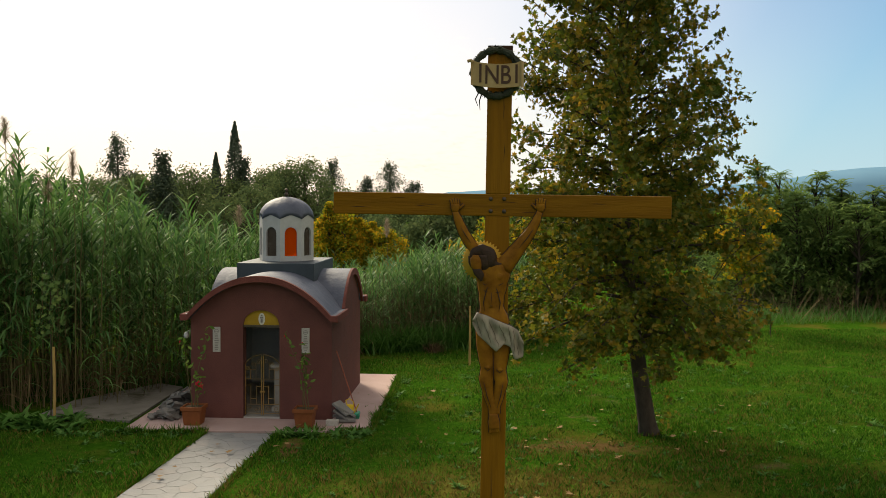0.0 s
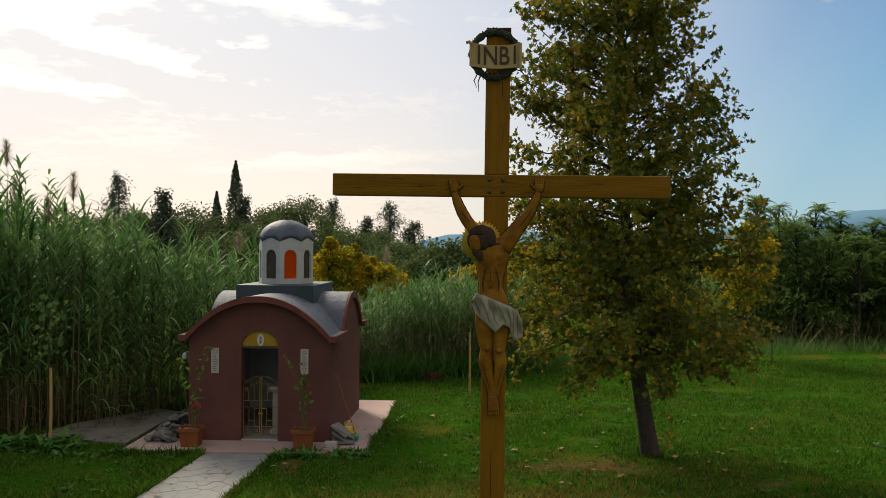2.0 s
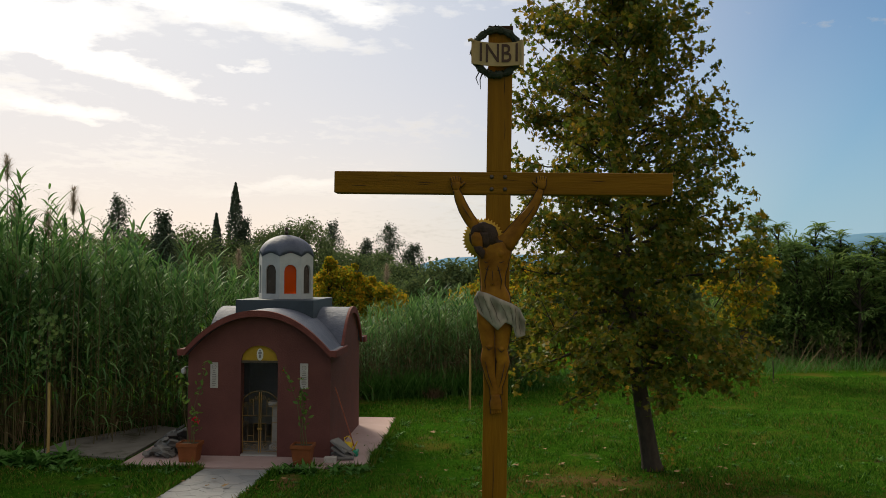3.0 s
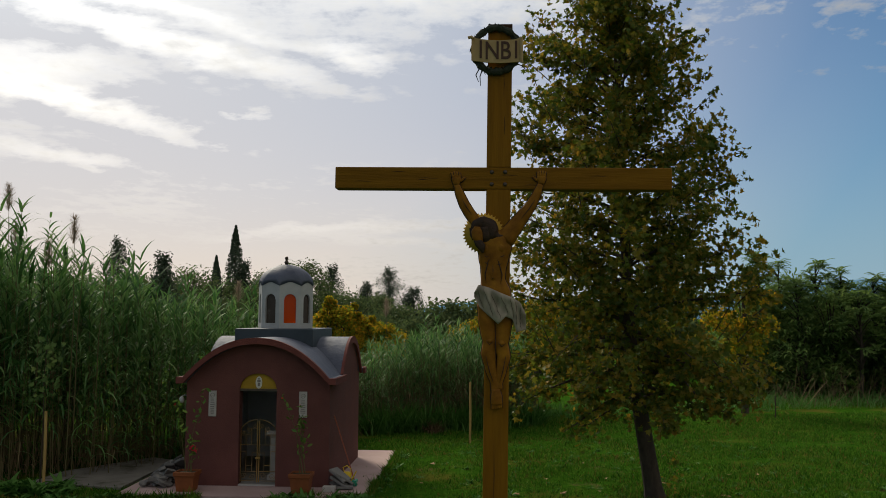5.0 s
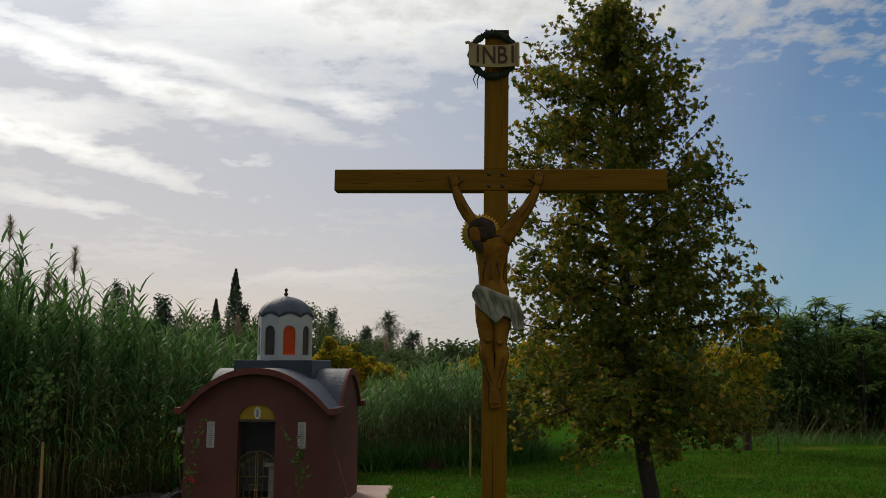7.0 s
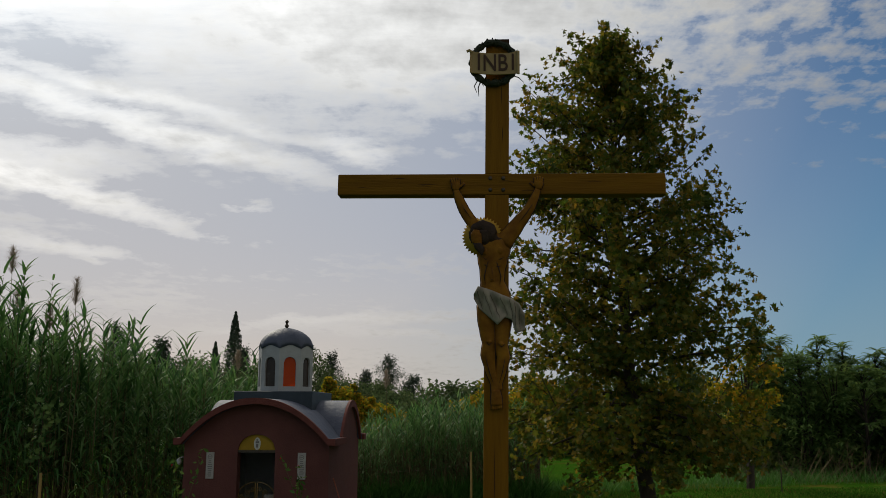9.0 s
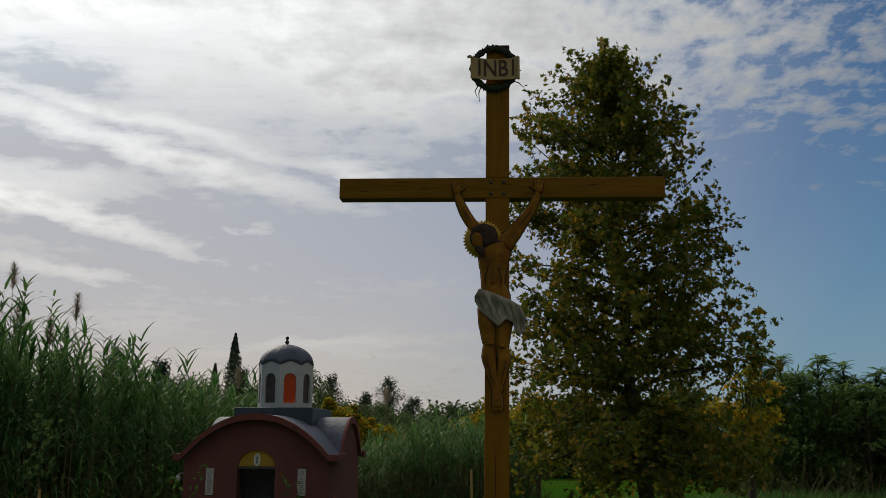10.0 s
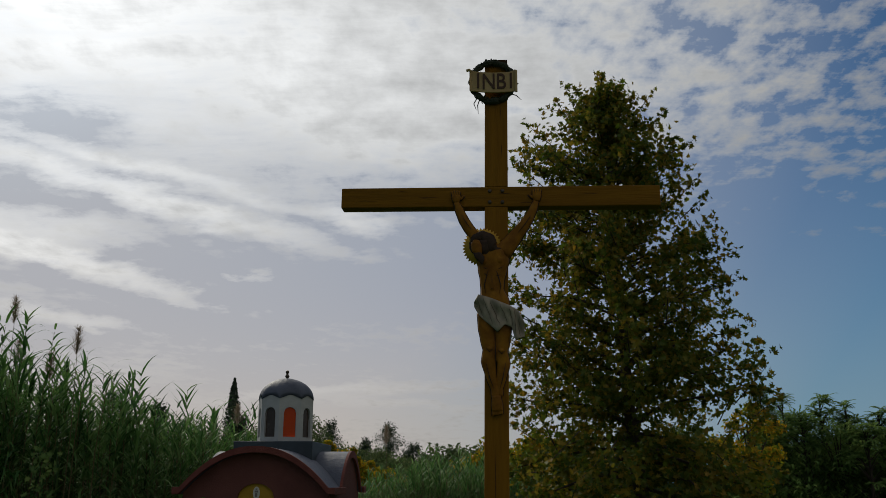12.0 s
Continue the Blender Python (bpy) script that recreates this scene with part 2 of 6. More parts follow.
M_WREATH = material("dried_dark_wreath", [(0.018, 0.022, 0.016), (0.05, 0.055, 0.035)], 30, 0.9, 0.6, 60, vary="island")
M_SKIN = material("ochre_figure_paint", [(0.11, 0.040, 0.004), (0.20, 0.082, 0.008), (0.285, 0.128, 0.010)], 9, 0.5, 0.15, 30, spec=0.08)
M_HAIR = material("dark_brown_figure_paint", [(0.022, 0.012, 0.008), (0.05, 0.026, 0.014)], 30, 0.6, 0.3, 60)
M_CLOTH = material("grey_figure_cloth_paint", [(0.16, 0.13, 0.095), (0.33, 0.285, 0.215)], 9, 0.6, 0.1, stretch=(2, 1, 0.8))
M_HALO = material("gold_figure_paint", [(0.38, 0.21, 0.02), (0.50, 0.29, 0.035)], 15, 0.5)
M_BARK = material("plane_tree_bark", [(0.028, 0.021, 0.015), (0.075, 0.056, 0.040)], 7, 0.9, 0.9, 24, stretch=(1, 1, 0.45))
M_PLANE = material("plane_leaf", [(0.040, 0.066, 0.007), (0.070, 0.100, 0.010), (0.116, 0.128, 0.013), (0.19, 0.146, 0.015), (0.33, 0.185, 0.02)], 0.33, 0.42, vary="island", through_light=0.42, spec=0.25)
M_REED = material("reed_leaf", [(0.018, 0.052, 0.014), (0.058, 0.142, 0.036), (0.118, 0.232, 0.060), (0.22, 0.31, 0.12)], 0.4, 0.36, vary="island", through_light=0.34, spec=0.6)
M_STALK = material("reed_stalk", [(0.06, 0.052, 0.018), (0.10, 0.082, 0.032), (0.15, 0.115, 0.055)], 1, 0.7, vary="island")
M_DRY = material("dry_reed_litter", [(0.06, 0.040, 0.018), (0.11, 0.074, 0.034), (0.18, 0.13, 0.065)], 1, 0.9, vary="island")
M_PLUME = material("reed_plume", [(0.22, 0.17, 0.12), (0.36, 0.29, 0.22)], 8, 0.9, vary="island", through_light=0.3)
M_GRASS = material("lawn_blade", [(0.009, 0.038, 0.003), (0.027, 0.094, 0.006), (0.066, 0.162, 0.012), (0.15, 0.235, 0.036)], 3.2, 0.6, vary="island", through_light=0.3, spec=0.05)
M_STRAW = material("dry_lawn_blade", [(0.09, 0.075, 0.014), (0.15, 0.11, 0.025), (0.20, 0.14, 0.04)], 0.5, 0.8, vary="island", through_light=0.2, spec=0.05)
M_WEED = material("weed_leaf", [(0.032, 0.100, 0.013), (0.060, 0.155, 0.024), (0.105, 0.205, 0.045)], 1, 0.55, vary="island", through_light=0.25)
M_FALLEN = material("fallen_leaf", [(0.12, 0.065, 0.022), (0.22, 0.13, 0.05), (0.32, 0.21, 0.10)], 9, 0.8, vary="island")
M_THICKET = material("thicket_leaf", [(0.070, 0.130, 0.036), (0.125, 0.200, 0.054), (0.22, 0.285, 0.075)], 0.35, 0.6, vary="island", through_light=0.45, spec=0.1)
# far leaves and needles: colours lifted to paint in aerial haze, needles bluer too
M_FARLEAF = material("hazed_far_broadleaf", [(0.052, 0.082, 0.034), (0.088, 0.125, 0.046), (0.14, 0.165, 0.062)], 0.12, 0.7, vary="island", through_light=0.35, spec=0.1)
M_CONIFER = material("hazed_conifer_needle", [(0.040, 0.058, 0.040), (0.062, 0.086, 0.054), (0.090, 0.112, 0.066)], 0.2, 0.7, vary="island", through_light=0.15, spec=0.1)
M_YELLOW = material("autumn_yellow_leaf", [(0.085, 0.14, 0.014), (0.19, 0.21, 0.014), (0.40, 0.27, 0.014), (0.56, 0.25, 0.014)], 0.6, 0.6, vary="island", through_light=0.48, spec=0.1)
M_POTLEAF = material("climber_leaf", [(0.05, 0.12, 0.02), (0.11, 0.20, 0.03), (0.18, 0.24, 0.05)], 3, 0.5, vary="island", through_light=0.25)
M_PETAL = material("crimson_petal", [(0.45, 0.015, 0.03), (0.62, 0.03, 0.05)], 8, 0.5, vary="island", through_light=0.25)
M_STAKE = material("weathered_stake_wood", [(0.30, 0.19, 0.06), (0.42, 0.28, 0.10)], 5, 0.8, 0.3, 30, stretch=(6, 6, 1))
M_WIRE = material("grey_wire", [(0.15, 0.15, 0.15), (0.22, 0.22, 0.22)], 9, 0.5, metal=0.8)
M_GREENPL = material("green_plastic", [(0.02, 0.22, 0.13), (0.03, 0.30, 0.18)], 8, 0.45)
M_YELPL = material("yellow_plastic", [(0.55, 0.36, 0.02), (0.66, 0.46, 0.03)], 8, 0.45)
M_REDWOOD = material("red_handle_paint", [(0.24, 0.07, 0.04), (0.32, 0.10, 0.06)], 9, 0.5)
# the hills' blue is distance haze put into the base colour
M_HILL = material("far_hill_haze", [(0.10, 0.20, 0.29), (0.125, 0.235, 0.33)], 0.004, 1.0, spec=0.0)


def ground_material():
    m = bpy.data.materials.new("lawn_ground")
    m.use_nodes = True
    t = m.node_tree
    co = t.nodes.new("ShaderNodeTexCoord").outputs["Object"]
    fine, broad = noise_node(t, co, 9, 8, 0.7), noise_node(t, co, 0.45, 5, 0.6)
    col = ramp_node(t, fine, [(0.3, (0.014, 0.045, 0.003)), (0.52, (0.027, 0.082, 0.006)), (0.72, (0.055, 0.108, 0.010))])
    dry = ramp_node(t, broad, [(0.52, (0, 0, 0)), (0.66, (1, 1, 1))])
    col = mix_node(t, math_node(t, "MULTIPLY", dry, 0.6), col, (0.11, 0.080, 0.018))
    bare = ramp_node(t, noise_node(t, mapping_node(t, co, loc=(4.3, 1.7, 0)), 0.8, 6, 0.65), [(0.60, (0, 0, 0)), (0.70, (1, 1, 1))])
    col = mix_node(t, math_node(t, "MULTIPLY", bare, 0.75), col, (0.13, 0.085, 0.045))
    # worn, litter-strewn earth before the tree and a strip of red soil beside the path
    edge = noise_node(t, co, 2.2, 6, 0.7)
    for cx, cy, rx, ry, tone in ((2.0, 11.75, 1.9, 0.75, (0.115, 0.065, 0.030)), (-3.5, 11.5, 0.30, 1.0, (0.16, 0.075, 0.038)), (0.5, 9.3, 4.5, 1.5, (0.10, 0.085, 0.018))):
        d = t.nodes.new("ShaderNodeVectorMath")
        d.operation = "LENGTH"
        link(t, mapping_node(t, co, scale=(1 / rx, 1 / ry, 0.0), loc=(-cx / rx, -cy / ry, 0)), d.inputs[0])
        m_ = math_node(t, "ADD", d.outputs["Value"], math_node(t, "MULTIPLY", edge, 1.7))
        m_ = ramp_node(t, math_node(t, "MULTIPLY", m_, 0.5), [(0.60, (0.85, 0.85, 0.85)), (0.85, (0, 0, 0))])
        col = mix_node(t, m_, col, tone)
    b = t.nodes.new("ShaderNodeBsdfDiffuse")
    link(t, col, b.inputs["Color"])
    link(t, b.outputs[0], t.nodes["Material Output"].inputs[0])
    bp = t.nodes.new("ShaderNodeBump")
    bp.inputs["Strength"].default_value, bp.inputs["Distance"].default_value = 0.8, 0.05
    link(t, noise_node(t, co, 25, 6, 0.7), bp.inputs["Height"])
    link(t, bp.outputs[0], b.inputs["Normal"])
    return m


M_GROUND = ground_material()


def glass_material(name, tint, amount):
    m = bpy.data.materials.new(name)
    m.use_nodes = True
    t = m.node_tree
    t.nodes.clear()
    a, b = t.nodes.new("ShaderNodeBsdfDiffuse"), t.nodes.new("ShaderNodeBsdfTranslucent")
    a.inputs[0].default_value = b.inputs[0].default_value = (*tint, 1)
    g = t.nodes.new("ShaderNodeBsdfGlossy")
    g.inputs["Roughness"].default_value = 0.1
    m1, m2 = t.nodes.new("ShaderNodeMixShader"), t.nodes.new("ShaderNodeMixShader")
    m1.inputs[0].default_value, m2.inputs[0].default_value = amount, 0.015
    link(t, a.outputs[0], m1.inputs[1]), link(t, b.outputs[0], m1.inputs[2])
    link(t, m1.outputs[0], m2.inputs[1]), link(t, g.outputs[0], m2.inputs[2])
    out = t.nodes.new("ShaderNodeOutputMaterial")
    link(t, m2.outputs[0], out.inputs[0])
    return m


M_SMOKE = material("dark_brown_glass", [(0.045, 0.030, 0.022), (0.07, 0.05, 0.04)], 6, 0.25)
M_AMBER = glass_material("amber_window_glass", (0.78, 0.095, 0.004), 0.5)


# ---- mesh helpers ----
def finish(name, bm, mats, smooth=False):
    me = bpy.data.meshes.new(name)
    bmesh.ops.recalc_face_normals(bm, faces=bm.faces[:])
    bm.to_mesh(me)
    bm.free()
    for m in mats if isinstance(mats, (list, tuple)) else [mats]:
        me.materials.append(m)
    if smooth:
        me.polygons.foreach_set("use_smooth", [True] * len(me.polygons))
    return me


def part(name, bm, mat, parent=None, label="", smooth=False):
    """Link a bmesh as one mesh object, under a thing or a part."""
    ob = new(name, finish(name, bm, mat, smooth))
    ob.parent = parent
    if label:
        tagged(ob, label)
    return ob


def thing(name, at, label, category, group="", kind=""):
    ob = new(name)
    ob.empty_display_size = 0.2
    ob.location = at
    return tagged(ob, label, category, group, kind)


def box(bm, x0, x1, y0, y1, z0, z1, bevel=0.0, m=None):
    vs = [bm.verts.new((x, y, z)) for z in (z0, z1) for y in (y0, y1) for x in (x0, x1)]
    fs = [bm.faces.new([vs[k] for k in q]) for q in ((0, 2, 3, 1), (4, 5, 7, 6), (0, 1, 5, 4), (2, 6, 7, 3), (0, 4, 6, 2), (1, 3, 7, 5))]
    if bevel:
        es = list({e for f in fs for e in f.edges})
        r = bmesh.ops.bevel(bm, geom=es, offset=bevel, segments=2, affect="EDGES", profile=0.5)
        vs = list({v for f in r["faces"] for v in f.verts} | {v for v in vs if v.is_valid})
    if m is not None:
        bmesh.ops.transform(bm, matrix=m, verts=vs)
    return bm


def tube(bm, pts, radii, sides=8, squash=1.0, cap=True, mat_index=0):
    """A tube through pts; squash flattens it along y."""
    pts = [Vector(p) for p in pts]
    rings = []
    for k, p in enumerate(pts):
        d = (pts[min(k + 1, len(pts) - 1)] - pts[max(k - 1, 0)]).normalized()
        a = d.cross(Vector((0, 1, 0)) if abs(d.y) < 0.9 else Vector((1, 0, 0))).normalized()
        b = d.cross(a).normalized()
        r = radii[k] if isinstance(radii, (list, tuple)) else radii
        ring = []
        for s in range(sides):
            an = 2 * math.pi * s / sides
            o = a * (r * math.cos(an)) + b * (r * math.sin(an))
            o.y *= squash
            ring.append(bm.verts.new(p + o))
        rings.append(ring)
    for r0, r1 in zip(rings, rings[1:]):
        for s in range(sides):
            bm.faces.new((r0[s], r0[(s + 1) % sides], r1[(s + 1) % sides], r1[s])).material_index = mat_index
    if cap:
        bm.faces.new(rings[0][::-1]).material_index = mat_index
        bm.faces.new(rings[-1]).material_index = mat_index
    return bm


def strip_wall(bm, us, lo, hi, a, b, axis="y"):
    """Columns between the curves lo(u) and hi(u), from a to b along the axis ('y': u is x; 'x': u is y)."""
    def at(u, v, z):
        return (u, v, z) if axis == "y" else (v, u, z)
    grid = [[bm.verts.new(at(u, v, z)) for v, z in ((a, lo(u)), (a, hi(u)), (b, hi(u)), (b, lo(u)))] for u in us]
    for g, h in zip(grid, grid[1:]):
        for k in range(4):
            bm.faces.new((g[k], g[(k + 1) % 4], h[(k + 1) % 4], h[k]))
    bm.faces.new(grid[0][::-1])
    bm.faces.new(grid[-1])
    return bm


def span(a, b, n):
    return [a + (b - a) * k / n for k in range(n + 1)]


def mesh_from(name, verts, faces, mat):
    me = bpy.data.meshes.new(name)
    me.from_pydata(verts.tolist() if hasattr(verts, "tolist") else verts, [], faces.tolist() if hasattr(faces, "tolist") else faces)
    me.materials.append(mat)
    return me


RNG = np.random.default_rng(7)


def unit(v):
    return v / np.maximum(np.linalg.norm(v, axis=1, keepdims=True), 1e-9)


def leaf_cloud(name, centres, out, size, outline, mat, fold=0.15, spread=0.7):
    """Many leaves of one outline (a fan round its middle), turned about by chance, roughly facing 'out'."""
    n, k = len(centres), len(outline)
    w = unit(out + RNG.normal(0, spread, (n, 3)))
    u = unit(np.cross(w, RNG.normal(0, 1, (n, 3))))
    v = np.cross(w, u)
    s = (size * RNG.uniform(0.65, 1.25, n))[:, None, None]
    o = np.array(outline)
    loc = o[None, :, 0, None] * u[:, None] + o[None, :, 1, None] * v[:, None] + (fold * np.abs(o[None, :, 0, None])) * w[:, None]
    ring = centres[:, None] + s * loc
    verts = np.concatenate([centres[:, None], ring], axis=1).reshape(-1, 3)
    base = (np.arange(n) * (k + 1))[:, None, None]
    f = np.array([(0, 1 + j, 1 + (j + 1) % k) for j in range(k)])[None]
    return mesh_from(name, verts, (base + f).reshape(-1, 3), mat)


LOBED = [(0, -0.42), (0.22, -0.28), (0.52, -0.20), (0.27, 0.02), (0.44, 0.36), (0.16, 0.26), (0.02, 0.68), (-0.16, 0.26), (-0.44, 0.36), (-0.27, 0.02), (-0.52, -0.20), (-0.22, -0.28)]
OVAL = [(0, -0.5), (0.2, -0.15), (0.2, 0.2), (0, 0.55), (-0.2, 0.2), (-0.2, -0.15)]
DIAMOND = [(0, -0.5), (0.26, 0.0), (0, 0.55), (-0.26, 0.0)]
SPRAY = [(0, -0.5), (0.10, -0.2), (0.42, -0.28), (0.13, 0.0), (0.40, 0.12), (0.12, 0.22), (0.25, 0.45), (0, 0.6), (-0.25, 0.45), (-0.12, 0.22), (-0.40, 0.12), (-0.13, 0.0), (-0.42, -0.28), (-0.10, -0.2)]


def ribbons(name, root, az, elev, length, width, droop, mat, segs=4):
    """Arching blades: numpy arrays of roots, headings, rise angles, lengths, widths and droop."""
    n = len(root)
    head = np.stack([np.cos(az), np.sin(az), np.zeros(n)], 1)
    side = np.stack([-np.sin(az), np.cos(az), np.zeros(n)], 1)
    p, rows = root.copy(), []
    for k in range(segs + 1):
        f = k / segs
        w = (width * (1 - f ** 1.6) * (0.55 + 0.45 * min(1, f * 4)))[:, None]
        rows.append(np.stack([p - side * w / 2, p + side * w / 2], 1))
        a = elev - droop * (f + 0.5 / segs)
        p = p + (head * np.cos(a)[:, None] + np.array([0, 0, 1.0]) * np.sin(a)[:, None]) * (length / segs)[:, None]
    verts = np.stack(rows, 1).reshape(-1, 3)
    base = (np.arange(n) * 2 * (segs + 1))[:, None, None]
    f = np.array([(2 * k, 2 * k + 1, 2 * k + 3, 2 * k + 2) for k in range(segs)])[None]
    return mesh_from(name, verts, (base + f).reshape(-1, 4), mat)


def stalks(name, root, tip, radius, mat):
    """Thin three-sided stalks from root to tip."""
    n = len(root)
    ring = np.array([(math.cos(a), math.sin(a), 0) for a in (0.3, 2.4, 4.5)])
    lower = root[:, None] + ring[None] * radius[:, None, None]
    upper = tip[:, None] + ring[None] * (radius * 0.4)[:, None, None]
    verts = np.concatenate([lower, upper], 1).reshape(-1, 3)
    base = (np.arange(n) * 6)[:, None, None]
    f = np.array([(0, 1, 4, 3), (1, 2, 5, 4), (2, 0, 3, 5)])[None]
    return mesh_from(name, verts, (base + f).reshape(-1, 4), mat)


# ---- ground ----
def ground_z(x, y):
    rise = 0.022 * min(max(x + 1.5, 0.0), 16.0)
    near = math.exp(-((y - 14) / 30.0) ** 2) * math.exp(-(x / 30.0) ** 2)
    return -0.05 + rise + near * (0.035 * noise.noise((x * 0.45, y * 0.45, 3.3)) + 0.02 * noise.noise((x * 1.5, y * 1.5, 8.1)))


def build_ground():
    n = 150
    us = [math.sinh(u * 5.2) / math.sinh(5.2) for u in span(-1, 1, n)]
    xs, ys = [3500 * u for u in us], [12 + 4000 * u for u in us]
    verts = [(x, y, ground_z(x, y)) for y in ys for x in xs]
    m = n + 1
    faces = [(r * m + c, r * m + c + 1, (r + 1) * m + c + 1, (r + 1) * m + c) for r in range(n) for c in range(n)]
    me = mesh_from("ground", verts, faces, M_GROUND)
    me.polygons.foreach_set("use_smooth", [True] * len(me.polygons))
    tagged(new("ground", me), "short green lawn with dry brown patches, running out to the fields", "lawn", kind="structure")


build_ground()


def prism(bm, outline, z0, z1):
    lo = [bm.verts.new((x, y, z0)) for x, y in outline]
    hi = [bm.verts.new((x, y, z1)) for x, y in outline]
    bm.faces.new(lo[::-1]), bm.faces.new(hi)
    for k in range(len(outline)):
        j = (k + 1) % len(outline)
        bm.faces.new((lo[k], lo[j], hi[j], hi[k]))
    return bm


tagged(part("terrace", prism(bmesh.new(), [(-5.95, 12.36), (-3.3, 12.52), (-2.19, 12.88), (-2.30, 18.70), (-5.95, 18.7)], -0.2, 0.0), M_TERR),
       "pale pink concrete terrace slab under the chapel", "terrace", kind="structure")
tagged(part("terrace_wing", prism(bmesh.new(), [(-7.06, 12.33), (-5.955, 12.36), (-5.955, 18.0), (-7.2, 16.6)], -0.2, -0.012), M_TERR),
       "pink concrete side strip of the terrace beside the chapel", "terrace", kind="structure")
tagged(part("old_slab", prism(bmesh.new(), [(-9.3, 13.5), (-7.2, 13.1), (-7.3, 16.6), (-8.0, 17.0), (-9.2, 14.9)], -0.2, 0.0), M_OLD),
       "weathered grey concrete slab with dirt and leaf litter", "pavement", kind="structure")


# ---- chapel ----
CX, WL, WR, Y0, Y1 = -4.565, -6.04, -3.09, 13.5, 17.5
SPRING, RISE, TY, THW = 2.06, 0.80, 16.05, 1.42


def vault(x):
    """Underside of the nave's vault."""
    u = min(1.0, abs(x - CX) / 1.49)
    return SPRING + RISE * (1 - u ** 2.15)


def side_vault(y):
    u = min(1.0, abs(y - TY) / THW)
    return SPRING + 0.78 * (1 - u ** 2.15)


def build_chapel():
    ch = thing("chapel", (0, 0, 0), "small rose-red plastered chapel with grey vaults and white drum", "chapel")
    d0, d1, top = -4.945, -4.18, 1.95

    def arch(x):
        u = min(1.0, abs(x - (d0 + d1) / 2) / ((d1 - d0) / 2))
        return top + 0.31 * math.sqrt(max(0.0, 1 - u * u))
    bm = bmesh.new()
    strip_wall(bm, span(WL, d0, 10), lambda x: -0.05, vault, Y0, Y0 + 0.25)
    strip_wall(bm, span(d1, WR, 10), lambda x: -0.05, vault, Y0, Y0 + 0.25)
    strip_wall(bm, span(d0, d1, 20), arch, vault, Y0, Y0 + 0.25)
    part("front_wall", bm, M_WALL, ch)
    part("back_wall", strip_wall(bmesh.new(), span(WL, WR, 20), lambda x: -0.05, vault, Y1 - 0.25, Y1), M_WALL, ch)
    for a, b in ((WL, WL + 0.25), (WR - 0.25, WR)):
        def hi(y):
            return max(SPRING + 0.02, side_vault(y)) if abs(y - TY) < THW else SPRING + 0.02
        part("side_wall", strip_wall(bmesh.new(), span(Y0 + 0.25, Y1 - 0.25, 24), lambda y: -0.05, hi, a, b, "x"), M_WALL, ch)
    part("inner_floor", box(bmesh.new(), WL + 0.25, WR - 0.25, Y0 + 0.02, Y1 - 0.25, -0.02, 0.03), M_DARKIN, ch)
    # thin pale panels added inside the walls to bounce the door's light
    part("inner_wall", box(bmesh.new(), WL + 0.252, WR - 0.252, Y1 - 0.28, Y1 - 0.252, 0.03, 2.5), M_BOUNCE, ch, "pale lining added inside to brighten the doorway")
    for a, b in ((WL + 0.252, WL + 0.28), (WR - 0.28, WR - 0.252)):
        part("inner_wall", box(bmesh.new(), a, b, Y0 + 0.26, Y1 - 0.282, 0.03, 2.1), M_BOUNCE, ch, "pale lining added inside to brighten the doorway")
    # tympanum over the door, with its pale painted oval
    bm = strip_wall(bmesh.new(), span(d0, d1, 20), lambda x: top, arch, Y0 + 0.05, Y0 + 0.12)
    ty = part("tympanum", bm, M_OCHRE, ch, "ochre yellow arched panel over the door")
    bm = bmesh.new()
    ring = [((d0 + d1) / 2 + 0.068 * math.cos(a), 2.075 + 0.125 * math.sin(a)) for a in (2 * math.pi * k / 16 for k in range(16))]
    lo = [bm.verts.new((x, Y0 + 0.05, z)) for x, z in ring]
    hi_ = [bm.verts.new((x, Y0 + 0.042, z)) for x, z in ring]
    bm.faces.new(hi_)
    for k in range(16):
        bm.faces.new((lo[k], lo[(k + 1) % 16], hi_[(k + 1) % 16], hi_[k]))
    oval = part("icon_oval", bm, M_ICON, ty, "pale painted oval")
    mx = (d0 + d1) / 2
    for w, za, zb in ((0.022, 2.0, 2.075), (0.034, 2.085, 2.125), (0.018, 2.135, 2.165)):
        part("painted_bar", box(bmesh.new(), mx - w, mx + w, Y0 + 0.037, Y0 + 0.0415, za, zb), M_INK, oval)
    part("lintel", box(bmesh.new(), d0, d1, Y0 + 0.03, Y0 + 0.24, top - 0.05, top), M_BOLT, ch)
    # roofs: nave vault with flat lips, cross vault, rims
    us = [CX - 1.63] + span(CX - 1.49, CX + 1.49, 36) + [CX + 1.63]
    part("nave_roof", strip_wall(bmesh.new(), us, lambda x: vault(x), lambda x: vault(x) + 0.12, Y0 - 0.14, TY - THW), M_ROOF, ch, "grey rendered barrel vault")
    part("nave_roof", strip_wall(bmesh.new(), span(CX - 1.40, CX + 1.40, 36), lambda x: vault(x), lambda x: vault(x) + 0.12, TY - THW, TY + THW), M_ROOF, ch, "grey rendered barrel vault")
    part("nave_roof", strip_wall(bmesh.new(), us, lambda x: vault(x), lambda x: vault(x) + 0.12, TY + THW, Y1 + 0.14), M_ROOF, ch, "grey rendered barrel vault")
    part("front_rim", strip_wall(bmesh.new(), us, lambda x: vault(x) + 0.002, lambda x: vault(x) + 0.128, Y0 - 0.24, Y0 - 0.14), M_RIM, ch, "rough red-brown arched rim")
    part("back_rim", strip_wall(bmesh.new(), us, lambda x: vault(x) - 0.015, lambda x: vault(x) + 0.135, Y1 + 0.14, Y1 + 0.24), M_RIM, ch)
    vs = span(TY - THW, TY + THW, 32)
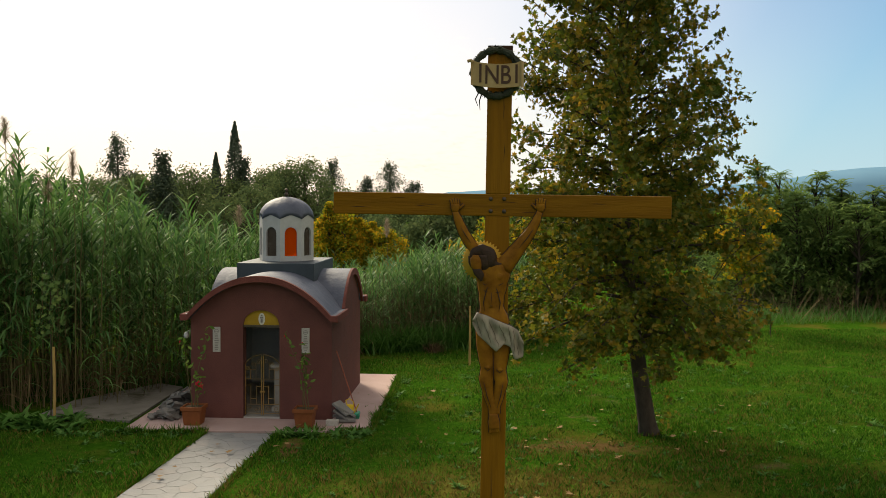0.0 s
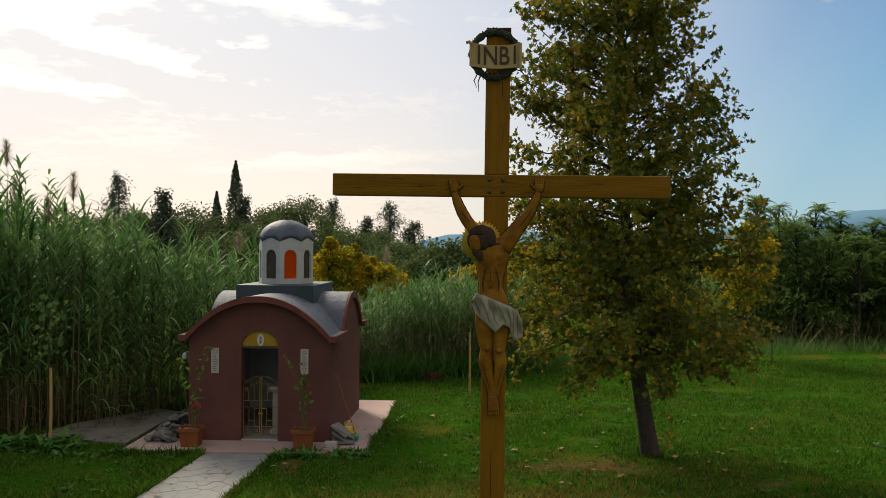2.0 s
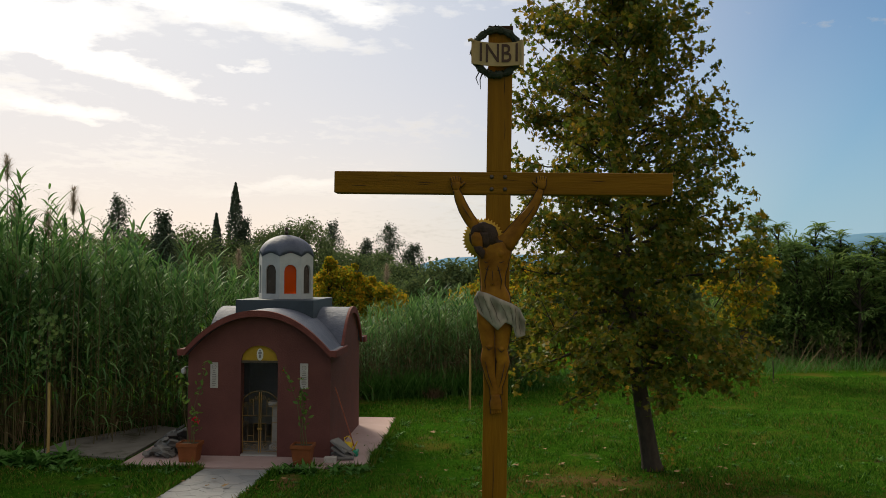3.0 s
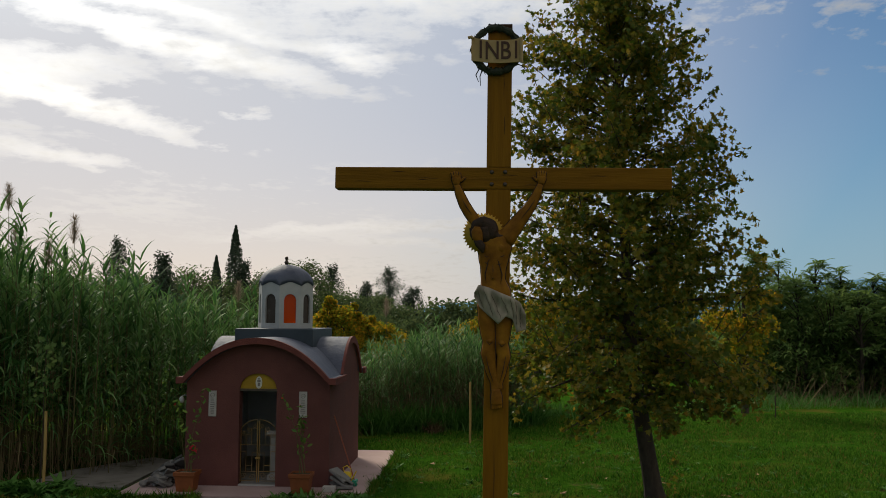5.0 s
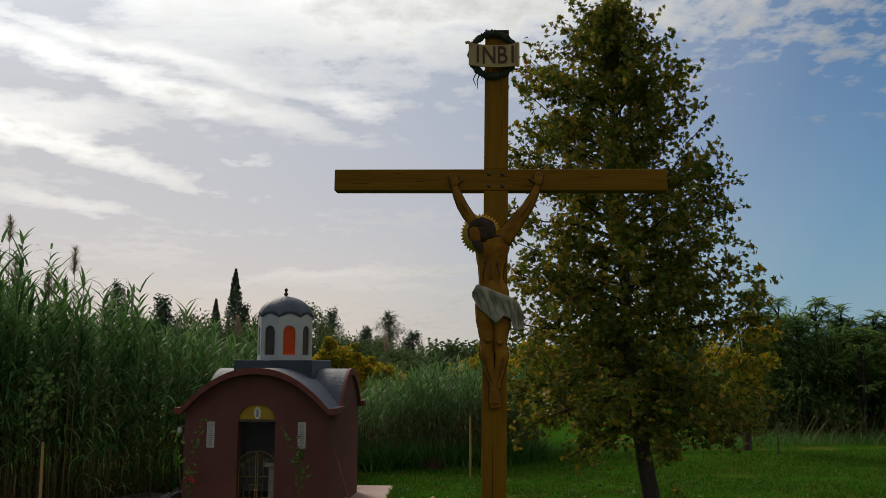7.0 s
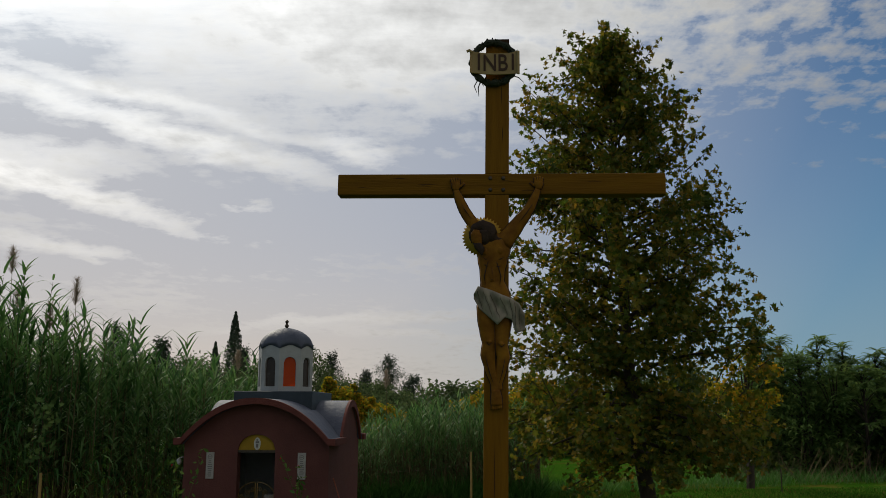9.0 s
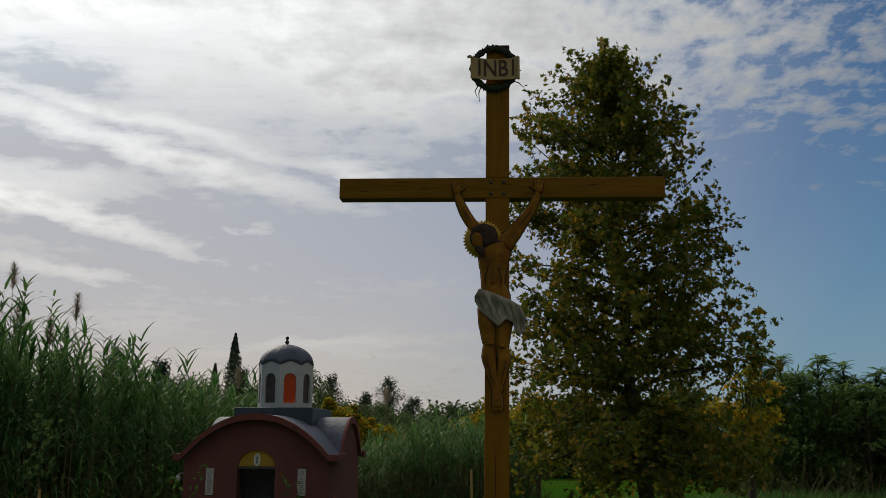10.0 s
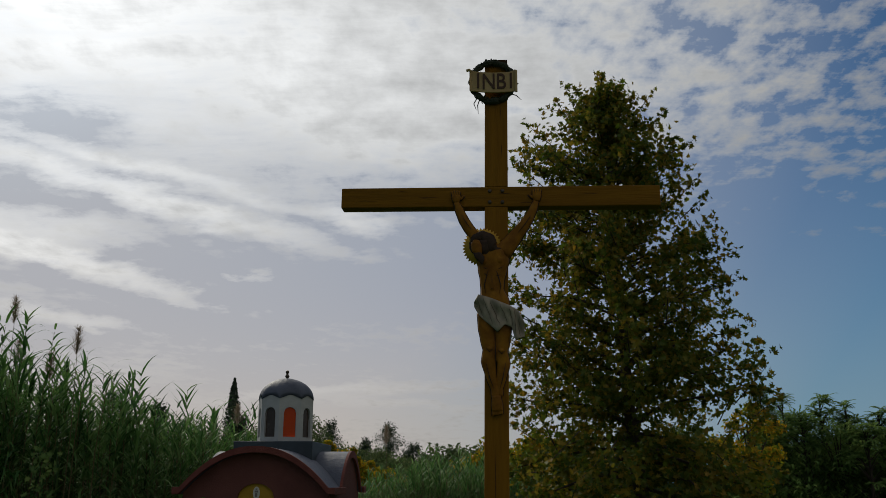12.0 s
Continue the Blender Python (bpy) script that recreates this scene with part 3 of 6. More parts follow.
    part("cross_roof", strip_wall(bmesh.new(), vs, lambda y: side_vault(y) + 0.004, lambda y: side_vault(y) + 0.124, WL - 0.02, WR + 0.02, "x"), M_ROOF, ch, "grey rendered cross vault")
    for a, b in ((WL - 0.03, WL - 0.02), (WR + 0.02, WR + 0.075)):
        proud = 0.14 if a > CX else 0.10
        part("side_rim", strip_wall(bmesh.new(), vs, lambda y: side_vault(y) - 0.012, lambda y: side_vault(y) + proud, a, b, "x"), M_RIM, ch)
    for a, b in ((WL - 0.16, WL - 0.10), (WR + 0.10, WR + 0.16)):
        part("eave_edge", box(bmesh.new(), a, b, Y0 - 0.2, TY - THW + 0.05, SPRING - 0.012, SPRING + 0.128, 0.01), M_RIM, ch)
        part("eave_edge", box(bmesh.new(), a, b, TY + THW - 0.05, Y1 + 0.2, SPRING - 0.012, SPRING + 0.128, 0.01), M_RIM, ch)
    # square base, drum, dome
    part("drum_base", box(bmesh.new(), -5.46, -3.73, 14.86, 17.24, 2.62, 3.15, 0.015), M_BOX, ch, "slate-blue painted square base")
    build_drum(ch, (CX - 0.05, 16.05))
    return ch


def build_drum(ch, c):
    R, z0, zc, zm = 0.638, 3.152, 4.10, 4.20
    drum = None
    apo = R * math.cos(math.pi / 8)
    half = R * math.sin(math.pi / 8)
    ww, wz0, wz1 = 0.14, 3.27, 3.79

    def crown(u):
        return zc + (zm - zc) * math.sqrt(max(0.0, 1 - (u / half) ** 2))

    def wtop(u):
        return wz1 + ww * math.sqrt(max(0.0, 1 - (u / ww) ** 2))
    for k in range(8):
        an = -3 * math.pi / 8 + k * math.pi / 4
        m = Matrix.Translation((c[0], c[1], 0)) @ Matrix.Rotation(an + math.pi / 2, 4, "Z") @ Matrix.Translation((0, -apo, 0))
        bm = bmesh.new()
        strip_wall(bm, span(-half, -ww, 6), lambda u: z0, crown, 0.0, 0.08)
        strip_wall(bm, span(ww, half, 6), lambda u: z0, crown, 0.0, 0.08)
        strip_wall(bm, span(-ww, ww, 14), wtop, crown, 0.0, 0.08)
        strip_wall(bm, span(-ww, ww, 2), lambda u: z0, lambda u: wz0, 0.0, 0.08)
        bmesh.ops.transform(bm, matrix=m, verts=bm.verts[:])
        wall = part("drum_wall", bm, M_WHITE, ch, "white painted drum face")
        bm = strip_wall(bmesh.new(), span(-ww + 0.002, ww - 0.002, 12), lambda u: wz0 + 0.002, lambda u: wtop(u) - 0.003, 0.045, 0.052)
        bmesh.ops.transform(bm, matrix=m, verts=bm.verts[:])
        pane = part("window_pane", bm, M_AMBER if k in (0, 4) else M_SMOKE, wall, "orange frosted glass arched pane" if k in (0, 4) else "dark brown glass arched pane")
        pane.visible_shadow = k not in (0, 4)
    # lobed dome, its lower edge scalloped over the drum's arches
    bm = bmesh.new()
    rows, seg = 12, 64
    prev = None
    for r in range(rows + 1):
        f = r / rows
        ring = []
        for s in range(seg):
            th = 2 * math.pi * s / seg - 3 * math.pi / 8
            ph = ((th + 3 * math.pi / 8 + 1e-6) % (math.pi / 4)) / (math.pi / 4)
            ph = min(ph, 1 - ph) * 2                    # 0 mid-face, 1 at a corner
            low = zm + 0.015 - (zm - zc) * (1 - math.sqrt(max(0.0, 1 - ph ** 2)))
            poly = apo / math.cos(ph * math.pi / 8)
            rad0 = poly + 0.012
            rad = rad0 * math.cos(f * math.pi / 2) ** 1.08 * (1 - 0.02 * (1 - ph) * math.sin(f * math.pi)) if f < 1 else 0.001
            z = low + (4.63 - low) * math.sin(f * math.pi / 2)
            ring.append(bm.verts.new((c[0] + rad * math.cos(th), c[1] + rad * math.sin(th), z)))
        if prev:
            for s in range(seg):
                bm.faces.new((prev[s], prev[(s + 1) % seg], ring[(s + 1) % seg], ring[s]))
        else:
            bm.faces.new(ring[::-1])
        prev = ring
    bm.faces.new(prev)
    dome = part("dome", bm, M_ROOF, ch, "grey lobed dome with scalloped edge", smooth=True)
    bm = bmesh.new()
    tube(bm, [(c[0], c[1], z) for z in (4.57, 4.63, 4.65, 4.68, 4.71, 4.735, 4.755, 4.785, 4.81, 4.825)], [0.035, 0.026, 0.036, 0.054, 0.036, 0.022, 0.036, 0.044, 0.026, 0.005], 12)
    part("finial", bm, M_BOLT, dome, "dark turned finial", smooth=True)


chapel = build_chapel()


def scroll(bm, x, z, r, turn, y, start=0.0, flip=1):
    pts = []
    for k in range(15):
        f = k / 14
        a = start + flip * turn * f * 2 * math.pi
        rr = r * (1 - 0.75 * f)
        pts.append((x + rr * math.cos(a), y, z + rr * math.sin(a)))
    tube(bm, pts, 0.0045, 5)


def build_gate():
    g = thing("iron_gate", (0, 0, 0), "low bronze-painted iron double gate with scrolls in the doorway", "gate")
    y = Y0 + 0.10
    d0, d1, mid = -4.935, -4.19, -4.5625
    for a, b in ((d0, mid - 0.008), (mid + 0.008, d1)):
        s = 1 if a < mid - 0.1 else -1
        bm = bmesh.new()
        inner, outer = (b, a) if s > 0 else (a, b)

        def topz(x):
            return 0.98 + 0.34 * math.sqrt(max(0.0, 1 - ((x - mid) / 0.40) ** 2))
        for x in (outer + s * 0.012, inner - s * 0.012):
            tube(bm, [(x, y, 0.06), (x, y, topz(x) - 0.02)], 0.011 if x == inner - s * 0.012 else 0.007, 6)
        tube(bm, [(x, y, topz(x)) for x in span(outer + s * 0.012, inner - s * 0.012, 10)], 0.007, 6)
        w = b - a
        for z in (0.09, 0.28):
            tube(bm, [(a + 0.01, y, z), (b - 0.01, y, z)], 0.006, 6)
        for u0, z0, u1, z1 in ((0.0, 0.81, 0.98, 0.81), (0.32, 0.81, 0.32, 1.01), (0.32, 1.01, 0.64, 1.01), (0.64, 0.81, 0.64, 1.16), (0.0, 0.68, 0.34, 0.68),
                               (0.34, 0.68, 0.34, 0.40), (0.34, 0.40, 0.68, 0.40), (0.68, 0.28, 0.68, 0.67), (0.68, 0.65, 0.98, 0.65), (0.34, 0.40, 0.34, 0.28)):
            tube(bm, [(outer + s * w * u0, y, z0), (outer + s * w * u1, y, z1)], 0.0055, 5)
        leaf = part("gate_leaf", bm, M_GATE, g)
        for x, z, r, st in ((0.22, 0.185, 0.065, 0.0), (0.72, 0.185, 0.065, 3.1), (0.20, 1.03, 0.05, 1.0), (0.52, 1.12, 0.055, 2.0), (0.82, 1.18, 0.055, 4.0)):
            bm = bmesh.new()
            scroll(bm, outer + s * w * x, z, r, 1.4, y, st, s)
            part("scroll", bm, M_GATE, leaf)
    bm = box(bmesh.new(), mid - 0.05, mid + 0.05, y - 0.025, y - 0.012, 0.53, 0.57, 0.004)
    part("latch", bm, M_GATE, g)


build_gate()


def build_plaque(x0, x1, group):
    p = thing("marble_plaque", (0, 0, 0), "narrow pale marble plaque with carved lines on the wall", "plaque", group)
    z0, z1 = 1.385, 1.905
    slab = part("slab", box(bmesh.new(), x0, x1, Y0 - 0.022, Y0, z0, z1, 0.004), M_MARBLE, p)
    bm = bmesh.new()
    cx = (x0 + x1) / 2
    tube(bm, [(cx + 0.042 * math.cos(a), Y0 - 0.023, z1 - 0.09 + 0.042 * math.sin(a)) for a in (2 * math.pi * k / 20 for k in range(21))], 0.005, 4)
    tube(bm, [(cx - 0.03, Y0 - 0.023, z1 - 0.09), (cx + 0.03, Y0 - 0.023, z1 - 0.09)], 0.005, 4)
    part("carved_ring", bm, M_INK, slab, "carved grey ring")
    rr = random.Random(int(-x0 * 100))
    for k in range(9):
        w = rr.uniform(0.025, 0.05)
        z = z1 - 0.17 - k * 0.037
        part("carved_line", box(bmesh.new(), cx - w, cx + w, Y0 - 0.0245, Y0 - 0.0215, z - 0.008, z + 0.008), M_INK, slab)


build_plaque(-5.575, -5.415, "plaques beside the chapel door")
build_plaque(-3.715, -3.55, "plaques beside the chapel door")


def lathe(bm, profile, at, sides=4, turn=math.pi / 4):
    rings = [[bm.verts.new((at[0] + r * math.cos(turn + 2 * math.pi * s / sides), at[1] + r * math.sin(turn + 2 * math.pi * s / sides), at[2] + z)) for s in range(sides)] for r, z in profile]
    for a, b in zip(rings, rings[1:]):
        for s in range(sides):
            bm.faces.new((a[s], a[(s + 1) % sides], b[(s + 1) % sides], b[s]))
    bm.faces.new(rings[0][::-1])
    bm.faces.new(rings[-1])
    return bm


def build_stand():
    s = thing("candle_stand", (-4.37, 14.2, 0.03), "pale grey stone pedestal inside the chapel doorway", "pedestal")
    part("base", lathe(bmesh.new(), [(0.17, 0), (0.17, 0.08), (0.11, 0.12)], (0, 0, 0)), M_MARBLE, s)
    part("shaft", lathe(bmesh.new(), [(0.10, 0.12), (0.10, 0.85), (0.13, 0.92)], (0, 0, 0)), M_MARBLE, s)
    part("top", lathe(bmesh.new(), [(0.18, 0.92), (0.20, 0.94), (0.20, 1.0)], (0, 0, 0)), M_MARBLE, s)


build_stand()


def build_planter(at, seed, stems, label):
    rr = random.Random(seed)
    p = thing("flower_pot", at, label, "potted plant", "pots beside the chapel door")
    k = 1.414 / 2
    pot = part("pot", lathe(bmesh.new(), [(0.31 * k, 0), (0.32 * k, 0.01), (0.385 * k, 0.30), (0.42 * k, 0.30), (0.43 * k, 0.31), (0.43 * k, 0.375), (0.42 * k, 0.38), (0.385 * k, 0.38), (0.375 * k, 0.34)], (0, 0, 0)), M_TERRA, p, "square terracotta pot")
    part("soil", lathe(bmesh.new(), [(0.37 * k, 0.30), (0.37 * k, 0.345)], (0, 0, 0)), M_SOIL, pot)
    pts, reds = [], []
    for dx, dy, lean, h in stems:
        bm = bmesh.new()
        line = []
        for j in range(9):
            f = j / 8
            line.append((dx + lean * f ** 1.5 + 0.02 * math.sin(f * 9 + seed), dy + 0.03 * math.sin(f * 5), 0.33 + h * f))
        tube(bm, line, [0.012 * (1 - 0.7 * j / 8) for j in range(9)], 5)
        part("stem", bm, M_STALK, p)
        for j in range(3, 9):
            for q in range(rr.randint(2, 5) if j > 4 else 1):
                pts.append(Vector(line[j]) + Vector((rr.gauss(0, 0.05), rr.gauss(0, 0.05), rr.gauss(0, 0.05))))
        if h > 0.5:
            reds += [Vector(line[-1]) + Vector((rr.gauss(0, 0.03), -0.03, rr.gauss(0, 0.03))) for q in range(1 if lean < -0.1 else 0)]
    ob = new("foliage", leaf_cloud("foliage", np.array([tuple(v) for v in pts]), np.zeros((len(pts), 3)), 0.11, OVAL, M_POTLEAF))
    ob.parent = p
    if seed == 1:
        reds = [Vector((0.12 + rr.gauss(0, 0.035), -0.05 + rr.gauss(0, 0.03), 0.82 + rr.gauss(0, 0.03))) for q in range(16)] + reds[:3]
    ob = new("bloom", leaf_cloud("bloom", np.array([tuple(v) for v in reds]), np.zeros((len(reds), 3)), 0.10, OVAL, M_PETAL))
    ob.parent = p
    tagged(ob, kind="stuff")


build_planter((-5.80, 12.95, 0.0), 1, [(-0.06, 0, -0.16, 1.35), (-0.02, 0.04, 0.32, 1.65), (0.06, -0.02, 0.10, 0.62), (0.03, 0.05, -0.02, 0.8)], "square terracotta pot with leggy red-flowering climber on the terrace")
build_planter((-3.53, 12.95, 0.0), 2, [(0.0, 0, -0.02, 1.15), (0.05, 0.03, -0.12, 1.3), (-0.05, 0.02, 0.06, 0.9), (0.02, -0.03, -0.38, 1.5)], "square terracotta pot with sparse thin-stemmed climber on the terrace")


def shard(bm, cx, cy, z, r, h, tilt, rr):
    n = rr.randint(4, 6)
    a0 = rr.uniform(0, 6)
    ring = [(r * rr.uniform(0.6, 1.2) * math.cos(a0 + 2 * math.pi * k / n), r * rr.uniform(0.5, 1.0) * math.sin(a0 + 2 * math.pi * k / n)) for k in range(n)]
    prism(bm, ring, -h / 2, h / 2)
    bmesh.ops.transform(bm, matrix=Matrix.Translation((cx, cy, z)) @ Euler((tilt * rr.uniform(-1, 1), tilt * rr.uniform(-1, 1), rr.uniform(0, 6))).to_matrix().to_4x4(), verts=bm.verts[:])
    return bm


def build_rubble():
    rr = random.Random(5)
    heap = thing("rubble_heap", (-6.55, 14.0, 0.0), "heap of broken grey stone slabs beside the chapel wall", "rubble")
    for k in range(46):
        f = rr.random()
        x, y = rr.gauss(0, 0.20), rr.uniform(-0.75, 0.85)
        z = max(0.0, 0.58 * (1 - abs(x - 0.12) / 0.5) * (1 - abs(y) / 1.1)) * f + 0.03
        part("stone_slab", shard(bmesh.new(), x, y, z, rr.uniform(0.09, 0.22), rr.uniform(0.03, 0.06), 0.75, rr), M_RUBBLE, heap)


build_rubble()


def build_offcuts():
    rr = random.Random(8)
    b = thing("slab_stack", (-2.83, 13.45, 0.0), "leaning pile of grey marble offcuts against the side wall", "stone offcuts")
    for k, (dx, dy, z, ang) in enumerate(((0.0, 0.0, 0.14, 28), (0.03, 0.05, 0.20, 30), (0.0, 0.12, 0.08, 4), (0.05, -0.06, 0.045, 0), (-0.02, 0.02, 0.26, 33))):
        bm = box(bmesh.new(), -0.20, 0.20, -0.16, 0.16, -0.022, 0.022, 0.004, Matrix.Translation((dx, dy, z)) @ Euler((0, radians(ang), rr.uniform(-0.4, 0.4))).to_matrix().to_4x4())
        part("offcut", bm, M_RUBBLE, b)
    blk = part("concrete_block", box(bmesh.new(), -3.12, -2.88, 12.98, 13.14, 0.0, 0.11, 0.008), M_MARBLE)
    tagged(blk, "small pale concrete block on the terrace", "block")
    can = thing("watering_can", (-2.76, 13.75, 0.0), "small yellow plastic watering can behind stone offcuts", "watering can")
    part("body", lathe(bmesh.new(), [(0.10, 0.0), (0.105, 0.02), (0.085, 0.26), (0.05, 0.28)], (0, 0, 0), 14), M_YELPL, can, smooth=True)
    bm = bmesh.new()
    tube(bm, [(-0.05, 0, 0.27), (-0.08, 0, 0.36), (0.0, 0, 0.40), (0.08, 0, 0.34), (0.09, 0, 0.2)], 0.012, 6)
    part("handle", bm, M_YELPL, can)
    bm = bmesh.new()
    tube(bm, [(0.08, 0, 0.08), (0.16, -0.02, 0.22), (0.2, -0.03, 0.3)], [0.02, 0.014, 0.012], 6)
    part("spout", bm, M_YELPL, can)
    br = thing("broom", (-2.60, 13.75, 0.0), "long-handled broom with green head leaning on the wall", "broom")
    bm = bmesh.new()
    tube(bm, [(0.0, 0, 0.10), (-0.44, 0.02, 1.40)], 0.013, 8)
    part("handle", bm, M_REDWOOD, br)
    part("head", box(bmesh.new(), -0.05, 0.05, -0.13, 0.13, 0.055, 0.12, 0.015), M_GREENPL, br, "green plastic head")
    bm = bmesh.new()
    for k in range(40):
        x, y = rr.uniform(-0.04, 0.04), rr.uniform(-0.12, 0.12)
        tube(bm, [(x, y, 0.06), (x * 1.3, y * 1.05, 0.003)], 0.004, 3)
    part("bristles", bm, M_GREENPL, br)


build_offcuts()


# ---- the wooden cross ----
def build_cross():
    c = thing("wooden_cross", (0.222, 1.74, 0.005), "tall varnished orange wooden cross standing on the lawn", "cross")
    c.rotation_euler = (0, radians(0.5), radians(-1.0))
    z0 = 4.455                                       # beam's middle over the base
    bm = box(bmesh.new(), -0.108, 0.072, -0.06, 0.06, -0.3, z0 - 0.0815, 0.006)
    post = part("post", bm, M_WOOD, c)
    up = part("upper_post", box(bmesh.new(), -0.108, 0.072, -0.06, 0.06, z0 + 0.0815, 5.60, 0.006), M_WOOD, c)
    beam = part("crossbeam", box(bmesh.new(), -1.235, 1.24, -0.063, 0.063, z0 - 0.081, z0 + 0.081, 0.007), M_WOODX, c)
    part("post_cap", box(bmesh.new(), -0.109, 0.073, -0.061, 0.061, 5.575, 5.615, 0.004), M_CRACK, up, "dark weathered end grain")
    rr = random.Random(3)
    for z in (z0 - 0.045, z0 + 0.045):
        for x in (-0.068, 0.030):
            bm = bmesh.new()
            bmesh.ops.create_uvsphere(bm, u_segments=10, v_segments=6, radius=0.016)
            bmesh.ops.transform(bm, matrix=Matrix.Translation((x, -0.064, z)) @ Matrix.Diagonal((1, 0.6, 1, 1)), verts=bm.verts[:])
            part("bolt", bm, M_BOLT, beam, "dark iron bolt head", smooth=True)
    # drying cracks: thin sunken-looking dark slivers along the grain
    for k in range(7):
        x, L = rr.uniform(-1.15, 1.0), rr.uniform(0.06, 0.22)
        z = z0 + rr.uniform(-0.06, 0.06)
        bm = bmesh.new()
        tube(bm, [(x, -0.0625, z), (x + L * 0.4, -0.0632, z + 0.004), (x + L, -0.0625, z - 0.003)], [0.0008, 0.0026, 0.0008], 4, 0.4)
        part("crack", bm, M_CRACK, beam)
    for x0, za, zb in ((-0.005, 0.3, 2.35), (0.012, 5.05, 5.28), (-0.03, 2.0, 2.6), (0.02, 4.75, 4.95)):
        bm = bmesh.new()
        tube(bm, [(x0, -0.0595, za), (x0 + 0.004, -0.0602, (za + zb) / 2), (x0 - 0.002, -0.0595, zb)], [0.0008, 0.003, 0.0008], 4, 0.4)
        part("crack", bm, M_CRACK, post if zb < 4 else up)
    return c


cross = build_cross()


def build_title():
    p = thing("title_board", (0.222, 1.622, 5.413), "cream painted scroll board with dark letters on the cross", "sign")
    bm = bmesh.new()
    us = span(-0.183, 0.183, 24)

    def curl(x):
        return 0.012 * math.cos(x / 0.183 * 1.4) + (0.012 if abs(x) > 0.172 else 0)
    rows = []
    for x in us:
        e = max(0.0, (abs(x) - 0.145) / 0.04)
        wav = -0.012 * math.cos(x * 11) - 0.03 * x
        lo, hi = -0.095 + wav, 0.075 + wav + 0.016 * e * (1 if x < 0 else 1)
        rows.append([bm.verts.new((x, y - curl(x), z)) for y, z in ((0, lo), (0, hi), (0.015, hi), (0.015, lo))])
    for a, b in zip(rows, rows[1:]):
        for k in range(4):
            bm.faces.new((a[k], a[(k + 1) % 4], b[(k + 1) % 4], b[k]))
    bm.faces.new(rows[0][::-1]), bm.faces.new(rows[-1])
    board = part("board", bm, M_CREAM, p)
    for sgn in (-1, 1):
        bm = bmesh.new()
        x = 0.186 * sgn
        tube(bm, [(x, -0.012, -0.105), (x, -0.012, 0.078)] if sgn > 0 else [(x + 0.016, -0.014, 0.075), (x, -0.014, 0.088), (x - 0.022, -0.012, 0.082)], 0.012, 8)
        part("rolled_edge", bm, M_CREAM, board)
    for ch, x in zip("INBI", (-0.114, -0.030, 0.068, 0.146)):
        cu = bpy.data.curves.new("letter", "FONT")
        cu.body, cu.size, cu.align_x, cu.align_y, cu.extrude, cu.offset = ch, 0.19, "CENTER", "CENTER", 0.002, 0.0015
        tmp = new("letter", cu)
        bpy.context.view_layer.update()
        me = bpy.data.meshes.new_from_object(tmp.evaluated_get(bpy.context.evaluated_depsgraph_get()))
        bpy.data.objects.remove(tmp)
        me.materials.clear()
        me.materials.append(M_BROWNINK)
        ob = new("letter", me)
        ob.matrix_basis = pose(x, -0.003 - curl(x), -0.010 - 0.012 * math.cos(x * 11) - 0.03 * x, 90, 0, 0) @ Matrix.Diagonal((0.78, 1, 1, 1))
        ob.parent = board
        tagged(ob, "dark brown painted letter " + ch)


build_title()


def build_wreath():
    w = thing("wreath", (0.222, 1.662, 5.418), "dark dried wreath hung behind the title board", "wreath")
    bm = bmesh.new()
    n = 40
    pts = [(0.166 * math.cos(2 * math.pi * k / n), 0.006 * math.sin(5 * k), 0.166 * math.sin(2 * math.pi * k / n)) for k in range(n + 1)]
    tube(bm, pts, [0.026 + 0.006 * math.sin(k * 2.3) for k in range(n + 1)], 8, 0.9, False)
    part("ring", bm, M_WREATH, w)
    a = RNG.uniform(0, 2 * math.pi, 420)
    r = 0.166 + RNG.normal(0, 0.011, 420)
    c = np.stack([r * np.cos(a), RNG.normal(0, 0.010, 420), r * np.sin(a)], 1)
    ob = new("dry_leaves", leaf_cloud("dry_leaves", c, np.stack([np.cos(a), -0.5 + 0 * a, np.sin(a)], 1), 0.032, OVAL, M_WREATH))
    ob.parent = w
    for pts in ([(-0.12, 0, -0.13), (-0.15, -0.01, -0.19), (-0.13, 0, -0.24)], [(-0.10, 0, -0.14), (-0.12, 0, -0.20), (-0.115, 0, -0.27)],
                [(0.13, 0, -0.10), (0.19, 0, -0.12), (0.23, 0, -0.16)]):
        bm = bmesh.new()
        tube(bm, pts, [0.005, 0.004, 0.002], 4)
        part("twig", bm, M_WREATH, w)


build_wreath()


